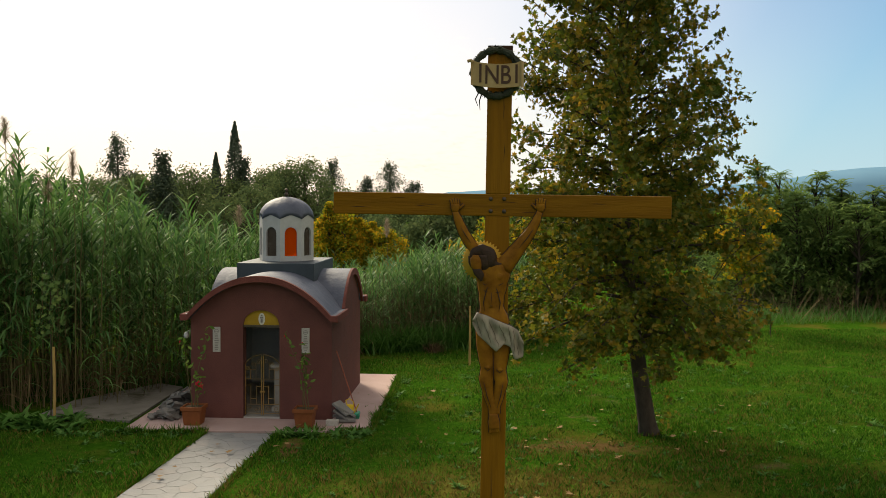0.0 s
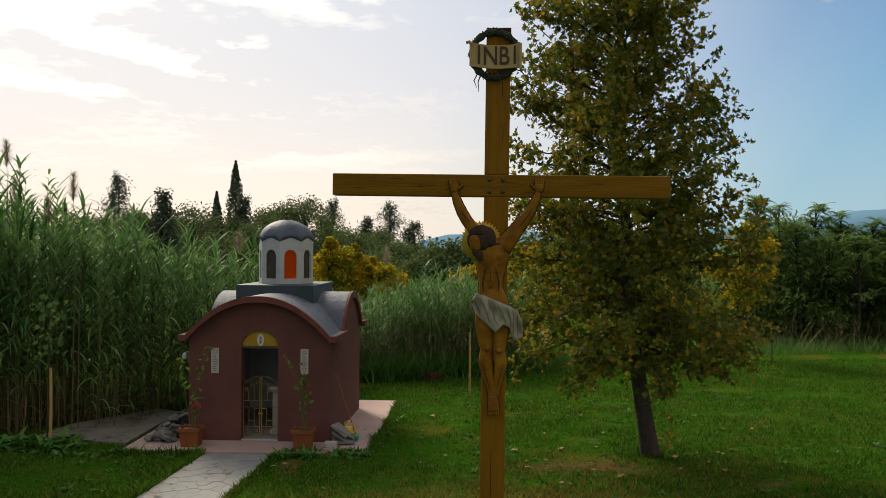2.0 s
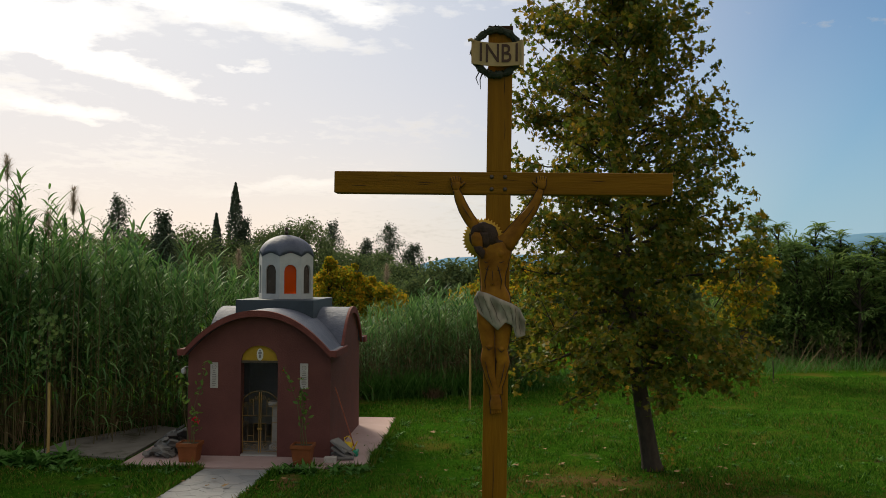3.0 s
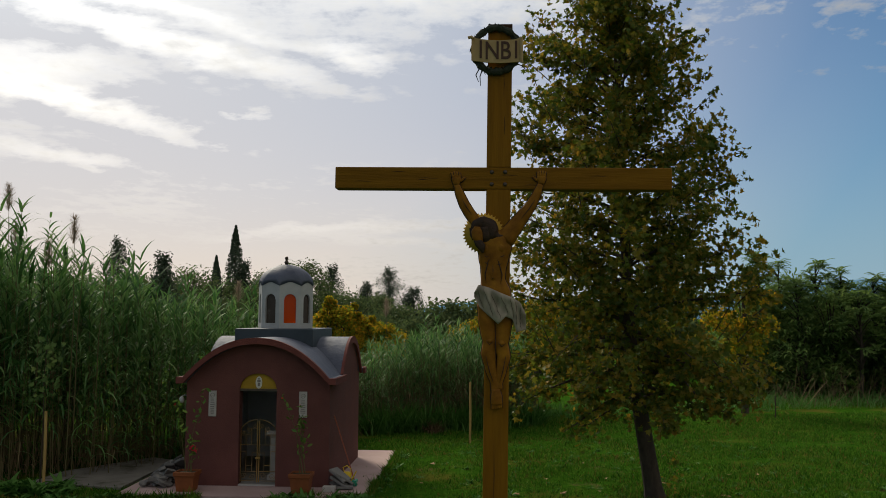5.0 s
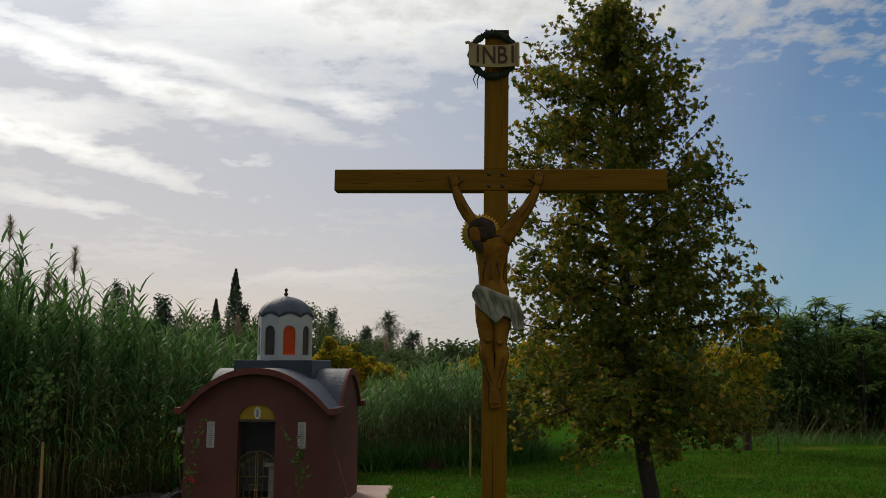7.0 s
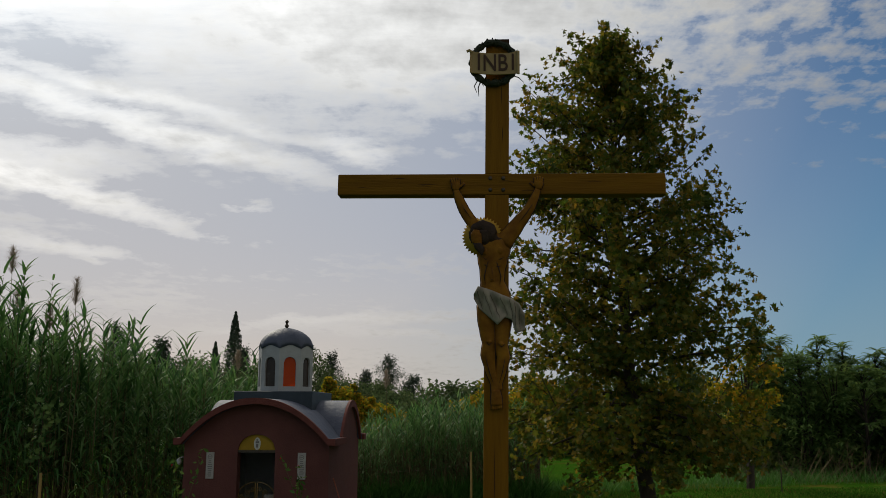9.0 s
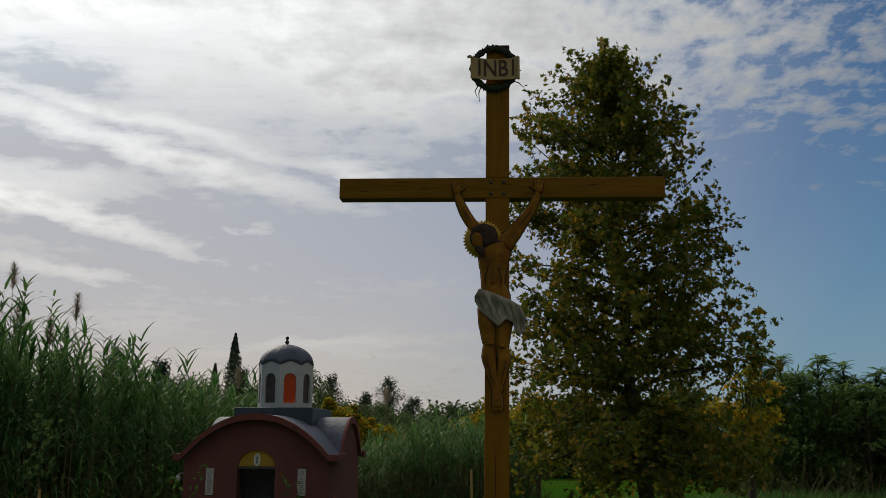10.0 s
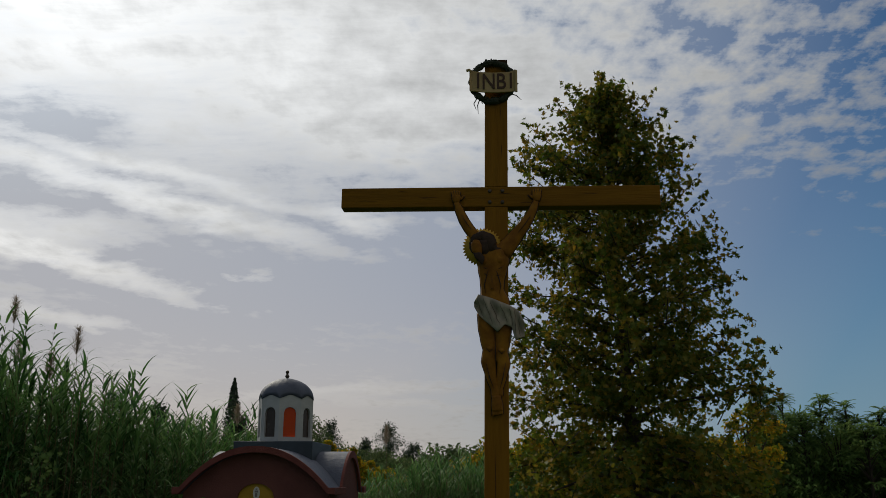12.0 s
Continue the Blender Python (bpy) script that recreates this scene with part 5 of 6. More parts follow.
def broad_tree(name, at, h, r, mat, leaves, size, label, category, group, seed, outline=OVAL, low=0.25, lumps=16):
    rr = random.Random(seed)
    t = thing(name, (at[0], at[1], ground_z(*at)), label, category, group)
    bm = bmesh.new()
    tube(bm, [(0, 0, -0.1), (0.05 * r, 0, h * 0.4), (0, 0.04 * r, h * 0.85)], [0.03 * h, 0.022 * h, 0.006 * h], 7)
    part("trunk", bm, M_BARK, t)
    blobs = []
    for k in range(lumps):
        a, g = rr.uniform(0, 6.28), rr.random()
        z = h * (low + (0.94 - low) * g)
        e = r * math.sin(math.pi * min(1, max(0.12, (0.22 + 0.72 * g)))) * rr.uniform(0.3, 0.85)
        br = r * (rr.uniform(0.24, 0.42) if outline is SPRAY else rr.uniform(0.20, 0.40)) * (1 - 0.35 * g)
        blobs.append((e * math.cos(a), e * math.sin(a), min(z, h - br * 0.8), br))
        bm = bmesh.new()
        tube(bm, [(0, 0, z * 0.55), (e * 0.6 * math.cos(a), e * 0.6 * math.sin(a), z * 0.85), blobs[-1][:3]], [0.008 * h, 0.005 * h, 0.002 * h], 4)
        part("limb", bm, M_BARK, t)
    c, o = blob_points(leaves, blobs, 0.35)
    if outline is SPRAY:                           # long drooping compound leaves
        me = ribbons("crown", c, np.arctan2(o[:, 1], o[:, 0]) + RNG.normal(0, 0.7, leaves), RNG.uniform(0.1, 1.0, leaves), RNG.uniform(0.7, 1.3, leaves) * size, RNG.uniform(0.16, 0.28, leaves) * size, RNG.uniform(0.6, 1.7, leaves), mat, 3)
    else:
        me = leaf_cloud("crown", c, o, size, outline, mat, 0.15, 0.8)
    ob = new("crown", me)
    ob.parent = t
    return t


def cypress(at, h, r, seed):
    t = thing("cypress", (at[0], at[1], ground_z(*at)), "slim dark cypress above the distant tree line", "tree", "distant trees")
    bm = bmesh.new()
    tube(bm, [(0, 0, -0.1), (0, 0, h * 0.9)], [0.25, 0.03], 6)
    part("trunk", bm, M_BARK, t)
    n = int(380 * h)
    g = RNG.random(n) ** 0.9
    a = RNG.uniform(0, 6.28, n)
    rad = r * np.minimum(1, (1 - g) * 2.4) ** 0.8 * np.minimum(1, 0.4 + g * 5) * (0.5 + 0.55 * RNG.random(n) ** 0.5) * (1 + 0.2 * np.sin(a * 3 + g * 25))
    c = np.stack([rad * np.cos(a), rad * np.sin(a), h * (0.05 + 0.95 * g)], 1)
    ob = new("crown", leaf_cloud("crown", c, np.stack([np.cos(a), np.sin(a), 0.8 + 0 * a], 1), 0.32, DIAMOND, M_CONIFER, 0.1, 0.5))
    ob.parent = t


def pine(at, h, r, seed, leaves=4200):
    rr = random.Random(seed)
    t = thing("pine", (at[0], at[1], ground_z(*at)), "dark ragged pine above the distant tree line", "tree", "distant trees")
    bm = bmesh.new()
    tube(bm, [(0, 0, -0.1), (0.1, 0, h * 0.5), (0, 0, h * 0.97)], [0.3, 0.2, 0.03], 6)
    part("trunk", bm, M_BARK, t)
    pts, outs = [], []
    tiers = 16
    for k in range(tiers):
        g = k / (tiers - 1)
        z = h * (0.25 + 0.73 * g)
        for b in range(6):
            a = rr.uniform(0, 6.28)
            L = r * (1.05 - 0.75 * g) * rr.uniform(0.5, 1.15) + 0.15
            m = max(4, int(leaves * 1.6 / tiers / 6 * (1.25 - 0.6 * g)))
            f = RNG.random(m) ** 0.6
            sp = 0.08 * L + 0.08
            pts.append(np.stack([L * f * math.cos(a) + RNG.normal(0, sp, m), L * f * math.sin(a) + RNG.normal(0, sp, m), z + 0.25 * L * f + RNG.normal(0, 0.16 + 0.02 * h, m)], 1))
            outs.append(np.tile([math.cos(a) * 0.5, math.sin(a) * 0.5, 0.8], (m, 1)))
    ob = new("crown", leaf_cloud("crown", np.concatenate(pts), np.concatenate(outs), 0.28, DIAMOND, M_CONIFER, 0.1, 0.7))
    ob.parent = t


def bearing(px, d):
    """Ground place d metres ahead along a heading; px: the heading's tangent."""
    return (0.213 + px * d, -5.03 + d)


cypress(bearing(-0.2868, 110), 14.5, 1.05, 1)
cypress(bearing(-0.308, 106), 10.5, 0.75, 2)
for k, (px, d, h, r) in enumerate(((-0.42, 105.0, 11.9, 3.2), (-0.3685, 88.0, 9.1, 1.9), (-0.115, 150.0, 10.94, 4.0), (-0.178, 150.0, 11.52, 2.9), (-0.1405, 150.0, 8.6, 2.61), (-0.276, 110.0, 9.65, 1.91), (-0.088, 150.0, 7.84, 3.47))):
    pine(bearing(px, d), h, r, 30 + k)
for k, (px, d, h, r, leaves) in enumerate(((-0.335, 94.5, 8.43, 5.67, 5200), (-0.3, 108.0, 8.16, 5.4, 4200), (-0.245, 113.4, 9.24, 5.67, 4600), (-0.21, 108.0, 10.46, 5.8, 5000), (-0.192, 116.1, 9.51, 4.86, 3600), (-0.27, 89.1, 6.54, 5.4, 4200), (-0.39, 89.1, 7.35, 5.4, 4200), (-0.46, 81.0, 7.35, 5.4, 3600), (-0.15, 99.9, 6.0, 5.67, 4200), (-0.105, 89.1, 4.65, 4.86, 3800), (-0.06, 60.0, 4.7, 3.4, 3600), (-0.02, 62.0, 4.5, 3.4, 3600), (0.03, 58.0, 4.6, 3.6, 3600), (0.08, 56.0, 4.8, 3.6, 3600), (0.14, 55.0, 4.8, 3.8, 3600), (0.2, 56.0, 5.2, 3.8, 3600), (-0.52, 78.3, 7.08, 5.67, 3200))):
    broad_tree("broadleaf_tree", bearing(px, d), h, r, M_FARLEAF, int(leaves * 1.35), 0.33, "dull green round-headed tree in the distant tree line", "tree", "distant trees", 50 + k, DIAMOND, low=0.08, lumps=34)
for k, (px, d, h, r, leaves) in enumerate(((-0.355, 112, 8.2, 5.0, 5200), (-0.32, 118, 8.0, 5.0, 5200), (-0.225, 104, 9.2, 4.6, 5200), (-0.255, 118, 8.8, 4.6, 5200), (-0.40, 112, 8.4, 5.0, 5200), (-0.17, 112, 6.6, 5.0, 4200), (-0.13, 116, 6.2, 5.0, 4200), (-0.43, 100, 7.6, 5.0, 4200))):
    broad_tree("broadleaf_tree", bearing(px, d), h, r, M_FARLEAF, int(leaves * 1.35), 0.33, "dull green round-headed tree in the distant tree line", "tree", "distant trees", 67 + k, DIAMOND, low=0.08, lumps=34)

for k, (px, d, h, r) in enumerate(((-0.165, 53, 4.0, 1.8), (-0.120, 53, 3.0, 1.9), (-0.187, 55, 4.1, 1.6), (-0.142, 55, 3.6, 1.7), (-0.180, 53.5, 4.75, 0.9), (-0.153, 54, 4.35, 0.8), (-0.131, 54, 3.6, 0.8))):
    broad_tree("autumn_shrub", bearing(px, d), h, r, M_YELLOW, 5000, 0.21, "shrub turning yellow and orange behind the reeds", "shrub", "autumn shrubs", 80 + k, DIAMOND, low=0.3, lumps=34)
for k, (px, d, h, r) in enumerate(((0.268, 32.5, 4.9, 1.4), (0.045, 34, 4.1, 1.5), (-0.01, 36, 4.0, 1.4))):
    broad_tree("autumn_shrub", bearing(px, d), h, r, M_YELLOW, 3400, 0.17, "shrub turning yellow and orange behind the lawn", "shrub", "autumn shrubs", 90 + k, DIAMOND, low=0.45, lumps=18)

for k, (px, d, h, r) in enumerate(((0.315, 46, 6.9, 2.3), (0.372, 45, 6.3, 2.4), (0.425, 43, 5.9, 2.6), (0.475, 42, 5.5, 2.8), (0.285, 44, 6.0, 2.2), (0.52, 41, 5.4, 3.0), (0.35, 52, 6.2, 2.8), (0.44, 52, 5.8, 3.0))):
    broad_tree("thicket_tree", bearing(px, d), h - 1.5, r * 1.1, M_THICKET, 6000, 0.46, "dark feathery-leaved tree in the thicket beyond the lawn", "tree", "thicket trees", 110 + k, SPRAY, low=0.2, lumps=46)


def feather_tree(at, h, r, seed):
    """A slim tree whose limbs end in whorls of long leaves with paired leaflets."""
    rr = random.Random(seed)
    t = thing("feather_leaved_tree", (at[0], at[1], ground_z(*at)), "slim tree with whorls of feathery paired leaves in the thicket", "tree", "feathery trees")
    bm = bmesh.new()
    tube(bm, [(0, 0, -0.1), (0.04 * r, 0, h * 0.45), (0, 0, h * 0.9)], [0.09, 0.06, 0.015], 7)
    part("trunk", bm, M_BARK, t)
    C, A, E, L = [], [], [], []
    for k in range(36):
        g = rr.random() ** 0.8
        a = k * 2.4 + rr.uniform(-0.5, 0.5)
        e = r * (1.05 - 0.75 * g) * rr.uniform(0.35, 1.0)
        tip = Vector((e * math.cos(a), e * math.sin(a), h * (0.38 + 0.58 * g)))
        bm = bmesh.new()
        tube(bm, [(0, 0, tip.z - 0.55 * e - 0.25), (tip.x * 0.55, tip.y * 0.55, tip.z - 0.3 * e), tip], [0.03, 0.018, 0.006], 4)
        part("limb", bm, M_BARK, t)
        for q in range(9):
            C.append(tip), A.append(q * 2.4 + rr.uniform(-0.3, 0.3)), E.append(rr.uniform(0.0, 0.95)), L.append(rr.uniform(0.32, 0.6))
    C, A, E, L = np.array([tuple(c) for c in C]), np.array(A), np.array(E), np.array(L)
    head = np.stack([np.cos(A), np.sin(A), 0 * A], 1)
    side = np.stack([-np.sin(A), np.cos(A), 0 * A], 1)
    quads = []
    p, steps = C.copy(), 9
    for j in range(steps):
        el = E - 1.0 * (j / steps) ** 1.2
        way = head * np.cos(el)[:, None] + np.array([0, 0, 1.0]) * np.sin(el)[:, None]
        p = p + way * (L / steps)[:, None]
        size = (0.13 * (1 - 0.5 * abs(j / steps - 0.4)))
        for sg in (-1, 1):
            out = unit(side * sg + way * 0.35 + np.array([0, 0, -0.25]))
            quads.append(np.stack([p, p + out * size * 0.45 + way * 0.030, p + out * size, p + out * size * 0.45 - way * 0.030], 1))
    v = np.concatenate(quads).reshape(-1, 3)
    ob = new("crown", mesh_from("crown", v, np.arange(len(v)).reshape(-1, 4), M_THICKET))
    ob.parent = t


for k, (px, d, h, r) in enumerate(((0.284, 40, 6.5, 0.95), (0.306, 41, 6.1, 0.9), (0.345, 41, 5.9, 1.2), (0.372, 40, 5.6, 1.1), (0.405, 39, 5.45, 1.2), (0.435, 38, 5.2, 1.3), (0.325, 39, 5.0, 1.3), (0.46, 38, 5.0, 1.3), (0.39, 37.5, 4.5, 1.5))):
    feather_tree(bearing(px, d), h, r, 300 + k)
for k in range(11):
    broad_tree("thicket_shrub", bearing(0.27 + 0.03 * k, 39.5 + 1.5 * math.sin(k * 1.9)), 4.0 + 0.5 * math.sin(k * 2.7), 2.2, M_THICKET, 2600, 0.42, "dark dense shrub at the lawn's far edge", "shrub", "thicket shrubs", 170 + k, SPRAY, low=0.05, lumps=26)


def build_bank():
    """Rough grass, dry stems and low weeds along the lawn's far edge."""
    n = 5200
    x = RNG.uniform(-4.5, 18, n)
    y = np.where(x < 1.5, 22.2 + (x + 4) * 0.5, 25 + np.minimum(x, 12) * 0.32) + RNG.uniform(-0.4, 3.5, n) ** 1.0
    z = np.array([ground_z(a, b) for a, b in zip(x, y)])
    root = np.stack([x, y, z], 1)
    tagged(new("rough_grass", ribbons("rough_grass", root, RNG.uniform(0, 6.28, n), RNG.uniform(0.9, 1.5, n), RNG.uniform(0.25, 0.75, n), RNG.uniform(0.012, 0.03, n), RNG.uniform(0.3, 1.4, n), M_WEED, 3)),
           "rough uncut grass along the lawn's far edge", "grass", kind="stuff")
    n = 5200
    x = RNG.uniform(-3.6, 1.8, n)
    y = np.where(x < -3.9, 22.4, 22.5 + (x + 3.9) * 0.42) + RNG.normal(0, 0.35, n)
    root = np.stack([x, y, np.full(n, -0.04)], 1)
    tagged(new("tall_weeds", ribbons("tall_weeds", root, RNG.uniform(0, 6.28, n), RNG.uniform(1.0, 1.5, n), RNG.uniform(0.3, 1.25, n), RNG.uniform(0.02, 0.05, n), RNG.uniform(0.4, 1.8, n), M_WEED, 4)),
           "tall green weeds at the foot of the reeds", "weeds", kind="stuff")
    n = 260
    x = RNG.uniform(8.5, 19, n)
    y = 28.8 + RNG.uniform(0, 3.5, n)
    root = np.stack([x, y, np.array([ground_z(a, b) for a, b in zip(x, y)])], 1)
    tip = root + np.stack([RNG.normal(0, 0.55, n), RNG.normal(0, 0.4, n), RNG.uniform(0.4, 1.5, n)], 1)
    tagged(new("dry_stems", stalks("dry_stems", root, tip, RNG.uniform(0.006, 0.014, n), M_DRY)), "pale bare dry stems before the thicket", "dry stems", kind="stuff")
    m = 260
    root = np.stack([RNG.normal(-1.55, 0.12, m), RNG.normal(22.6, 0.12, m), np.full(m, -0.03)], 1)
    tagged(new("dry_tuft", ribbons("dry_tuft", root, RNG.uniform(0, 6.28, m), RNG.uniform(0.8, 1.5, m), RNG.uniform(0.3, 0.6, m), np.full(m, 0.018), RNG.uniform(0.6, 1.8, m), M_DRY, 3)), "rusty dry grass tuft at the reeds' edge", "grass", kind="stuff")


build_bank()


def build_hill():
    """Long range on the horizon, rising to the right; its blue is painted haze."""
    bm = bmesh.new()
    prev = None
    for k in range(91):
        x = -500 + 3600 * k / 90
        f = k / 90
        h = 66 / (1 + math.exp(-(x + 270) / 45)) + 110 / (1 + math.exp(-(x - 1150) / 170)) + 9 * noise.noise((x * 0.004, 0, 0)) + 3 * noise.noise((x * 0.02, 3, 0))
        ring = [bm.verts.new((x, 3300, -3)), bm.verts.new((x, 3420, h * 0.6)), bm.verts.new((x, 3600, h)), bm.verts.new((x, 3900, -3))]
        if prev:
            for q in range(3):
                bm.faces.new((prev[q], prev[q + 1], ring[q + 1], ring[q]))
        prev = ring
    tagged(part("hills", bm, M_HILL, smooth=True), "blue hills on the horizon with haze painted into their colour", "hills", kind="backdrop")


build_hill()


# ---- stakes, fence wire ----
def stake(x, y, h, r, label, group="stakes", mat=None):
    z = ground_z(x, y)
    bm = bmesh.new()
    tube(bm, [(0, 0, -0.15), (0.01, 0, h * 0.5), (0.0, 0, h)], [r, r * 0.95, r * 0.9], 8)
    ob = part("stake", bm, mat or M_STAKE)
    ob.location = (x, y, z)
    tagged(ob, label, "stake", group)


stake(-8.80, 13.15, 1.52, 0.032, "pale yellow wooden stake before the reeds")
stake(-0.42, 20.35, 1.66, 0.032, "weathered wooden fence stake at the lawn's edge")
stake(9.4, 25.6, 0.75, 0.02, "thin dark stake at the lawn's far edge", mat=M_BARK)


def build_sapling():
    t = thing("sapling", (-8.90, 13.2, -0.05), "thin young tree with lobed leaves tied to a stake", "tree")
    bm = bmesh.new()
    tube(bm, [(0, 0, -0.05), (0.03, 0, 1.2), (0.0, 0, 2.2), (0.05, 0, 2.95)], [0.016, 0.013, 0.010, 0.004], 6)
    part("trunk", bm, M_BARK, t)
    n = 70
    z = RNG.uniform(1.75, 3.0, n)
    c = np.stack([RNG.normal(0.05, 0.17, n), RNG.normal(-0.03, 0.15, n), z], 1)
    ob = new("crown", leaf_cloud("crown", c, np.tile([0, -0.6, 0.5], (n, 1)), 0.12, LOBED, M_THICKET, 0.2, 0.5))
    ob.parent = t
    lamp = thing("outdoor_lamp", (-6.12, 13.62, 1.66), "small white plastic lamp on the chapel's side wall", "lamp")
    bm = bmesh.new()
    tube(bm, [(0.09, 0, 0.12), (0.0, 0, 0.14), (-0.06, 0, 0.11)], 0.010, 6)
    part("bracket", bm, M_WIRE, lamp)
    bm = bmesh.new()
    tube(bm, [(-0.06, 0, z) for z in (0.11, 0.09, 0.05, 0.0, -0.02)], [0.02, 0.04, 0.055, 0.05, 0.02], 12)
    part("shade", bm, M_WHITE, lamp, smooth=True)


build_sapling()
bm = bmesh.new()
tube(bm, [(-0.42, 20.35, 1.35), (-1.6, 20.9, 1.12), (-2.9, 21.5, 1.0)], 0.002, 4)
tagged(part("fence_wire", bm, M_BOLT), "sagging grey fence wire from a stake", "wire")


# ---- weeds, fallen leaves, grass ----
def build_weeds():
    rr = random.Random(33)
    places = [(rr.uniform(-10.2, -8.0), rr.uniform(12.2, 13.3), rr.uniform(0.25, 0.42)) for k in range(34)]
    places += [(rr.uniform(-8.2, -5.5), rr.uniform(12.0, 12.36), rr.uniform(0.10, 0.24)) for k in range(22)]
    places += [(rr.uniform(-3.9, -2.1), rr.uniform(12.15, 12.6), rr.uniform(0.12, 0.24)) for k in range(24)]
    places += [(-2.05 + rr.gauss(0, 0.12), rr.uniform(12.7, 18.5), rr.uniform(0.08, 0.2)) for k in range(18)]
    places += [(rr.uniform(-2, 8), rr.uniform(9, 20), rr.uniform(0.08, 0.17)) for k in range(70)]
    places += [(rr.uniform(-3.5, 9), rr.uniform(7.5, 21), rr.uniform(0.03, 0.085)) for k in range(900)]
    places += [(rr.uniform(-7.5, -5.7), rr.uniform(9, 12), rr.uniform(0.10, 0.2)) for k in range(10)]
    root, size = [], []
    for x, y, w in places:
        for k in range(rr.randint(9, 16)):
            root.append((x + rr.gauss(0, 0.02), y + rr.gauss(0, 0.02), ground_z(x, y)))
            size.append(w)
    root, size = np.array(root), np.array(size)
    n = len(root)
    me = ribbons("weeds", root, RNG.uniform(0, 6.28, n), RNG.uniform(0.4, 1.2, n), RNG.uniform(0.7, 1.3, n) * size, 0.40 * size, RNG.uniform(0.6, 1.5, n), M_WEED, 4)
    tagged(new("weeds", me), "broad-leaved green weed rosettes in the lawn", "weeds", kind="stuff")
    x = np.concatenate([RNG.normal(2.2, 1.7, 26), RNG.uniform(-4, 7, 14), RNG.uniform(-5.5, -3.2, 12)])
    y = np.concatenate([RNG.normal(11.8, 1.2, 26), RNG.uniform(8.5, 17, 14), RNG.uniform(9, 13.3, 12)])
    for a, b in zip(x, y):
        me = leaf_cloud("fallen_leaf", np.array([[0, 0, 0.0]]), np.array([[0, 0, 3.0]]), rr.uniform(0.08, 0.15), LOBED, M_FALLEN, 0.25, 0.3)
        ob = new("fallen_leaf", me)
        ob.location = (a, b, max(0.03, ground_z(a, b) + 0.055))
        tagged(ob, "dry brown fallen plane leaf on the ground", "leaf", "fallen leaves")


build_weeds()


def build_grass():
    n = 430000
    x = RNG.uniform(-9.5, 13.5, n)
    y = 6.5 + 20.5 * RNG.random(n) ** 1.25
    keep = (np.abs((x - 0.2) / (y + 5.2)) < 0.60)
    # nothing on the terrace, the slab, the path or inside the chapel
    keep &= ~((x > -7.15) & (x < -2.2) & (y > 12.34 + np.clip(x + 5.9, 0, 4) * 0.13) & (y < 18.7))
    keep &= ~((x > -9.25) & (x < -7.1) & (y > 13.4) & (y < 17))
    mid = -4.65 - (12.5 - y) * 0.035
    keep &= ~((np.abs(x - mid) < 0.665 + 0.05 * np.sin(y * 7.0) * np.sin(y * 2.3)) & (y < 12.6))
    keep &= ~((x < -6.9) & (y > 14))
    x, y = x[keep], y[keep]
    # longer blades hanging over the edges of path and terrace
    ey = RNG.uniform(6.5, 12.4, 9000)
    ex = -4.65 - (12.5 - ey) * 0.035 + RNG.choice([-1, 1], 9000) * (0.70 + np.abs(RNG.normal(0, 0.05, 9000)))
    tx, ty = -2.22 + np.abs(RNG.normal(0, 0.06, 5000)), RNG.uniform(12.8, 18.7, 5000)
    fx = RNG.uniform(-7.0, -2.2, 5000)
    fy = 12.36 + np.clip(fx + 5.9, 0, 4) * 0.13 - np.abs(RNG.normal(0, 0.05, 5000))
    ok = np.abs(fx + 4.65) > 0.72
    x, y = np.concatenate([ex, tx, fx[ok], x]), np.concatenate([ey, ty, fy[ok], y])
    rim = len(ex) + len(tx) + int(ok.sum())
    # thinner where the ground is bare
    bare = np.array([noise.noise((a * 0.8, b * 0.8, 5.0)) + 0.45 * noise.noise((a * 2.6, b * 2.6, 2.0)) for a, b in zip(x, y)])
    worn = np.exp(-(((x - 1.9) / 1.6) ** 2 + ((y - 11.7) / 0.9) ** 2)) * 0.75 + np.exp(-(((x + 3.55) / 0.28) ** 2 + ((y - 11.6) / 0.8) ** 2)) * 0.9
    keep = RNG.random(len(x)) > np.clip(bare * 1.3 - 0.15 + worn, 0, 0.93)
    tall = np.where(np.arange(len(x)) < rim, 1.7, 1.0)[keep]
    x, y = x[keep], y[keep]
    n = len(x)
    z = np.array([ground_z(a, b) for a, b in zip(x, y)]) - 0.004
    az = RNG.uniform(0, 6.28, n)
    h = RNG.uniform(0.025, 0.075, n) * (1 + 0.9 * np.array([noise.noise((a * 1.1, b * 1.1, 9.0)) for a, b in zip(x, y)]))
    h = h * tall
    w = RNG.uniform(0.006, 0.012, n)
    big = RNG.random(n) < 0.10
    w, h = np.where(big, w * 2.2, w), np.where(big, h * 1.5, h)
    root = np.stack([x, y, z], 1)
    side = np.stack([np.cos(az), np.sin(az), np.zeros(n)], 1) * w[:, None]
    tip = root + np.stack([RNG.normal(0, 0.5, n) * h, RNG.normal(0, 0.5, n) * h, h], 1)
    verts = np.stack([root - side, root + side, tip], 1).reshape(-1, 3)
    dry = 0.07 + 0.45 * np.exp(-(((x - 2.0) / 2.2) ** 2 + ((y - 11.6) / 1.0) ** 2)) + 0.60 * np.exp(-(((x - 0.5) / 4.5) ** 2 + ((y - 9.3) / 1.5) ** 2))
    dry = RNG.random(n) < dry + 0.25 * np.clip(np.array([noise.noise((a * 0.5, b * 0.5, 4.0)) for a, b in zip(x, y)]), 0, 1)
    verts = verts.reshape(n, 3, 3)
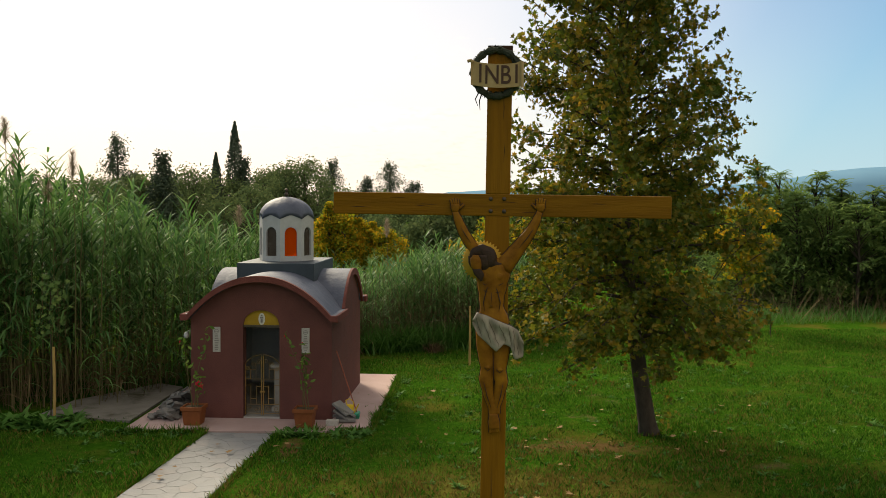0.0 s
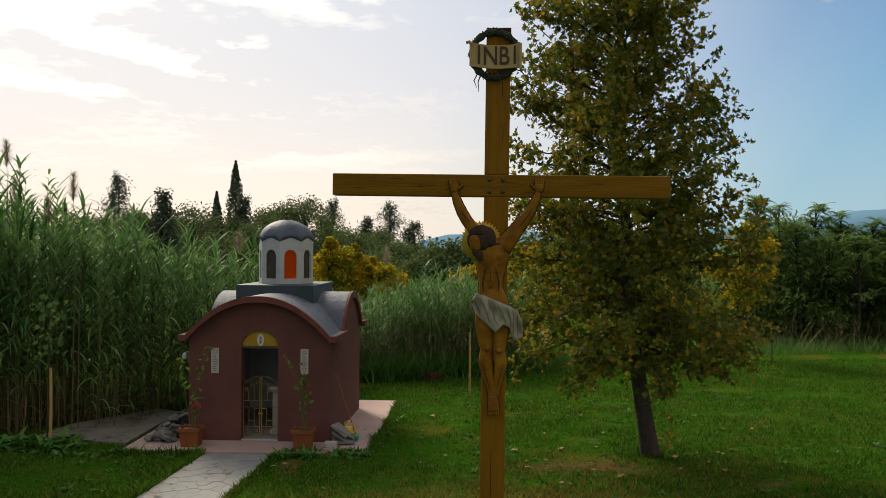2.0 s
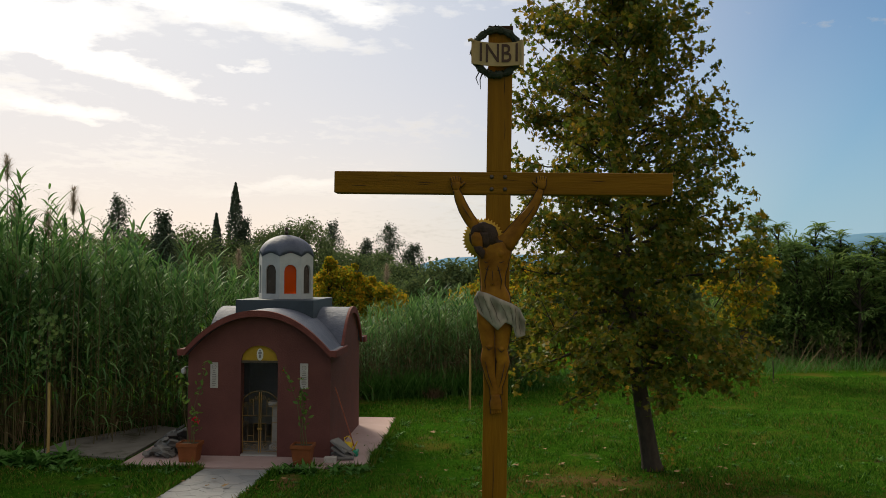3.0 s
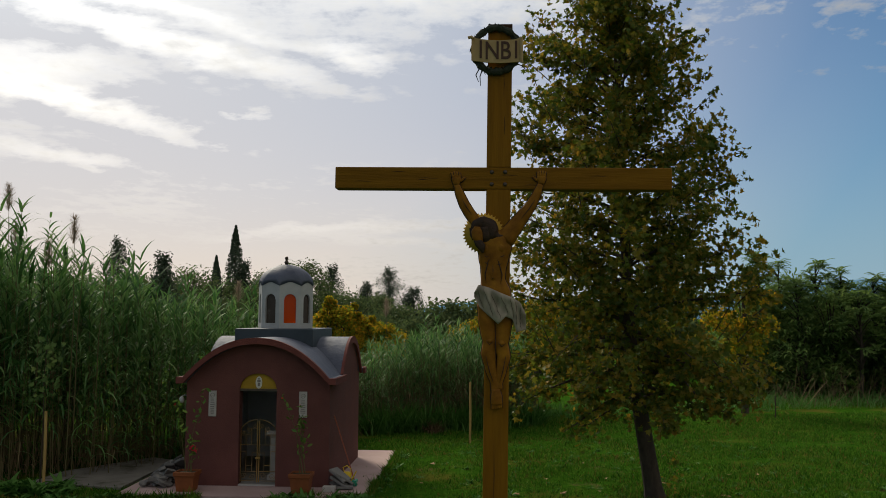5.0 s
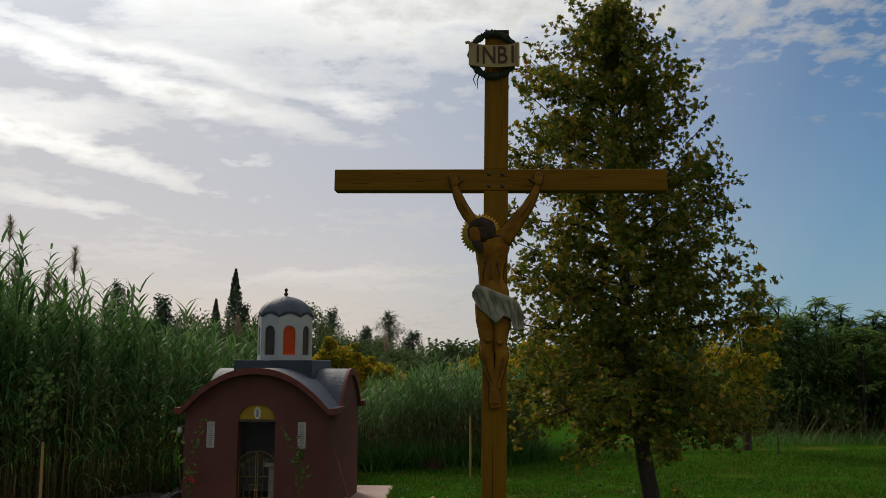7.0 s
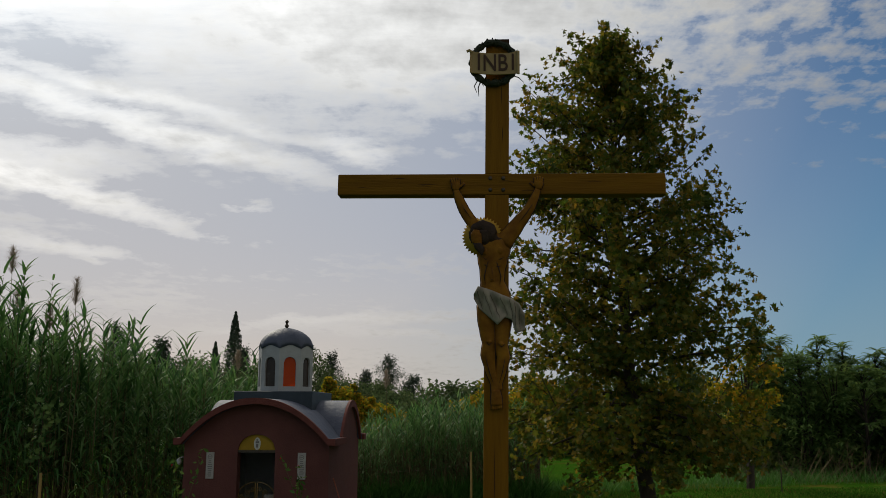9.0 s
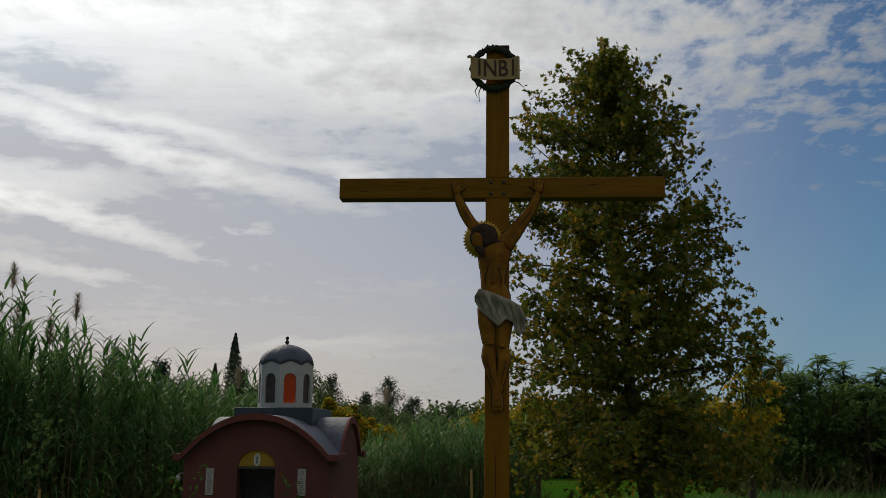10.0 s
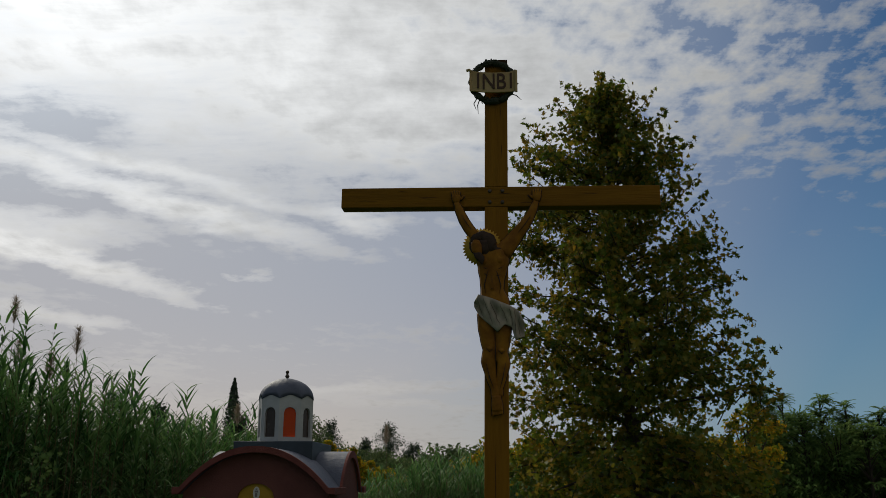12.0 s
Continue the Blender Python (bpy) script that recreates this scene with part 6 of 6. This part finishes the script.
    for name, pick, mat, label in (("grass", ~dry, M_GRASS, "short green lawn grass"), ("dry_grass", dry, M_STRAW, "dry yellow-brown blades in the lawn")):
        v = verts[pick].reshape(-1, 3)
        tagged(new(name, mesh_from(name, v, np.arange(len(v)).reshape(-1, 3), mat)), label, "grass", kind="stuff")


build_grass()


# ---- crazy paving of the path ----
def clip_cell(poly, p, q):
    """The part of a convex polygon nearer to p than to q."""
    mx, my, dx, dy = (p[0] + q[0]) / 2, (p[1] + q[1]) / 2, q[0] - p[0], q[1] - p[1]
    out = []
    for k in range(len(poly)):
        a, b = poly[k], poly[(k + 1) % len(poly)]
        sa, sb = (a[0] - mx) * dx + (a[1] - my) * dy, (b[0] - mx) * dx + (b[1] - my) * dy
        if sa <= 0:
            out.append(a)
        if (sa < 0 < sb) or (sb < 0 < sa):
            f = sa / (sa - sb)
            out.append((a[0] + (b[0] - a[0]) * f, a[1] + (b[1] - a[1]) * f))
    return out


def build_path():
    rr = random.Random(17)

    def left(y):
        return -5.33 - (12.40 - y) * 0.035

    def right(y):
        return -3.95 - (12.40 - y) * 0.035 + 0.0
    ya, yb = 3.5, 12.35
    bm = prism(bmesh.new(), [(left(ya), ya), (right(ya), ya), (right(yb), yb), (left(yb), yb)], -0.2, -0.018)
    path = part("path", bm, M_JOINT)
    tagged(path, "crazy-paved pale stone garden path leading to the chapel", "path", kind="structure")
    seeds = []
    ny, nx = 32, 5
    for j in range(ny):
        for i in range(nx):
            y = ya + (yb - ya) * (j + rr.uniform(-0.15, 1.15)) / ny
            seeds.append((left(y) + (right(y) - left(y)) * (i + rr.uniform(0.0, 1.0)) / nx, y))
    for k, p in enumerate(seeds):
        poly = [(left(ya) + 0.01, ya), (right(ya) - 0.01, ya), (right(yb) - 0.01, yb), (left(yb) + 0.01, yb)]
        for q in seeds:
            if q is not p and abs(q[1] - p[1]) < 1.2:
                poly = clip_cell(poly, p, q)
        if len(poly) < 3:
            continue
        cx, cy = sum(a for a, b in poly) / len(poly), sum(b for a, b in poly) / len(poly)
        rad = max(math.hypot(a - cx, b - cy) for a, b in poly)
        s = max(0.5, 1 - 0.007 / max(rad, 0.03))
        ring = [((a - cx) * s, (b - cy) * s) for a, b in poly]
        ob = part("paving_stone", prism(bmesh.new(), ring, -0.03, rr.uniform(0.002, 0.007)), M_STONE, path)
        ob.location = (cx, cy, -0.018)


build_path()
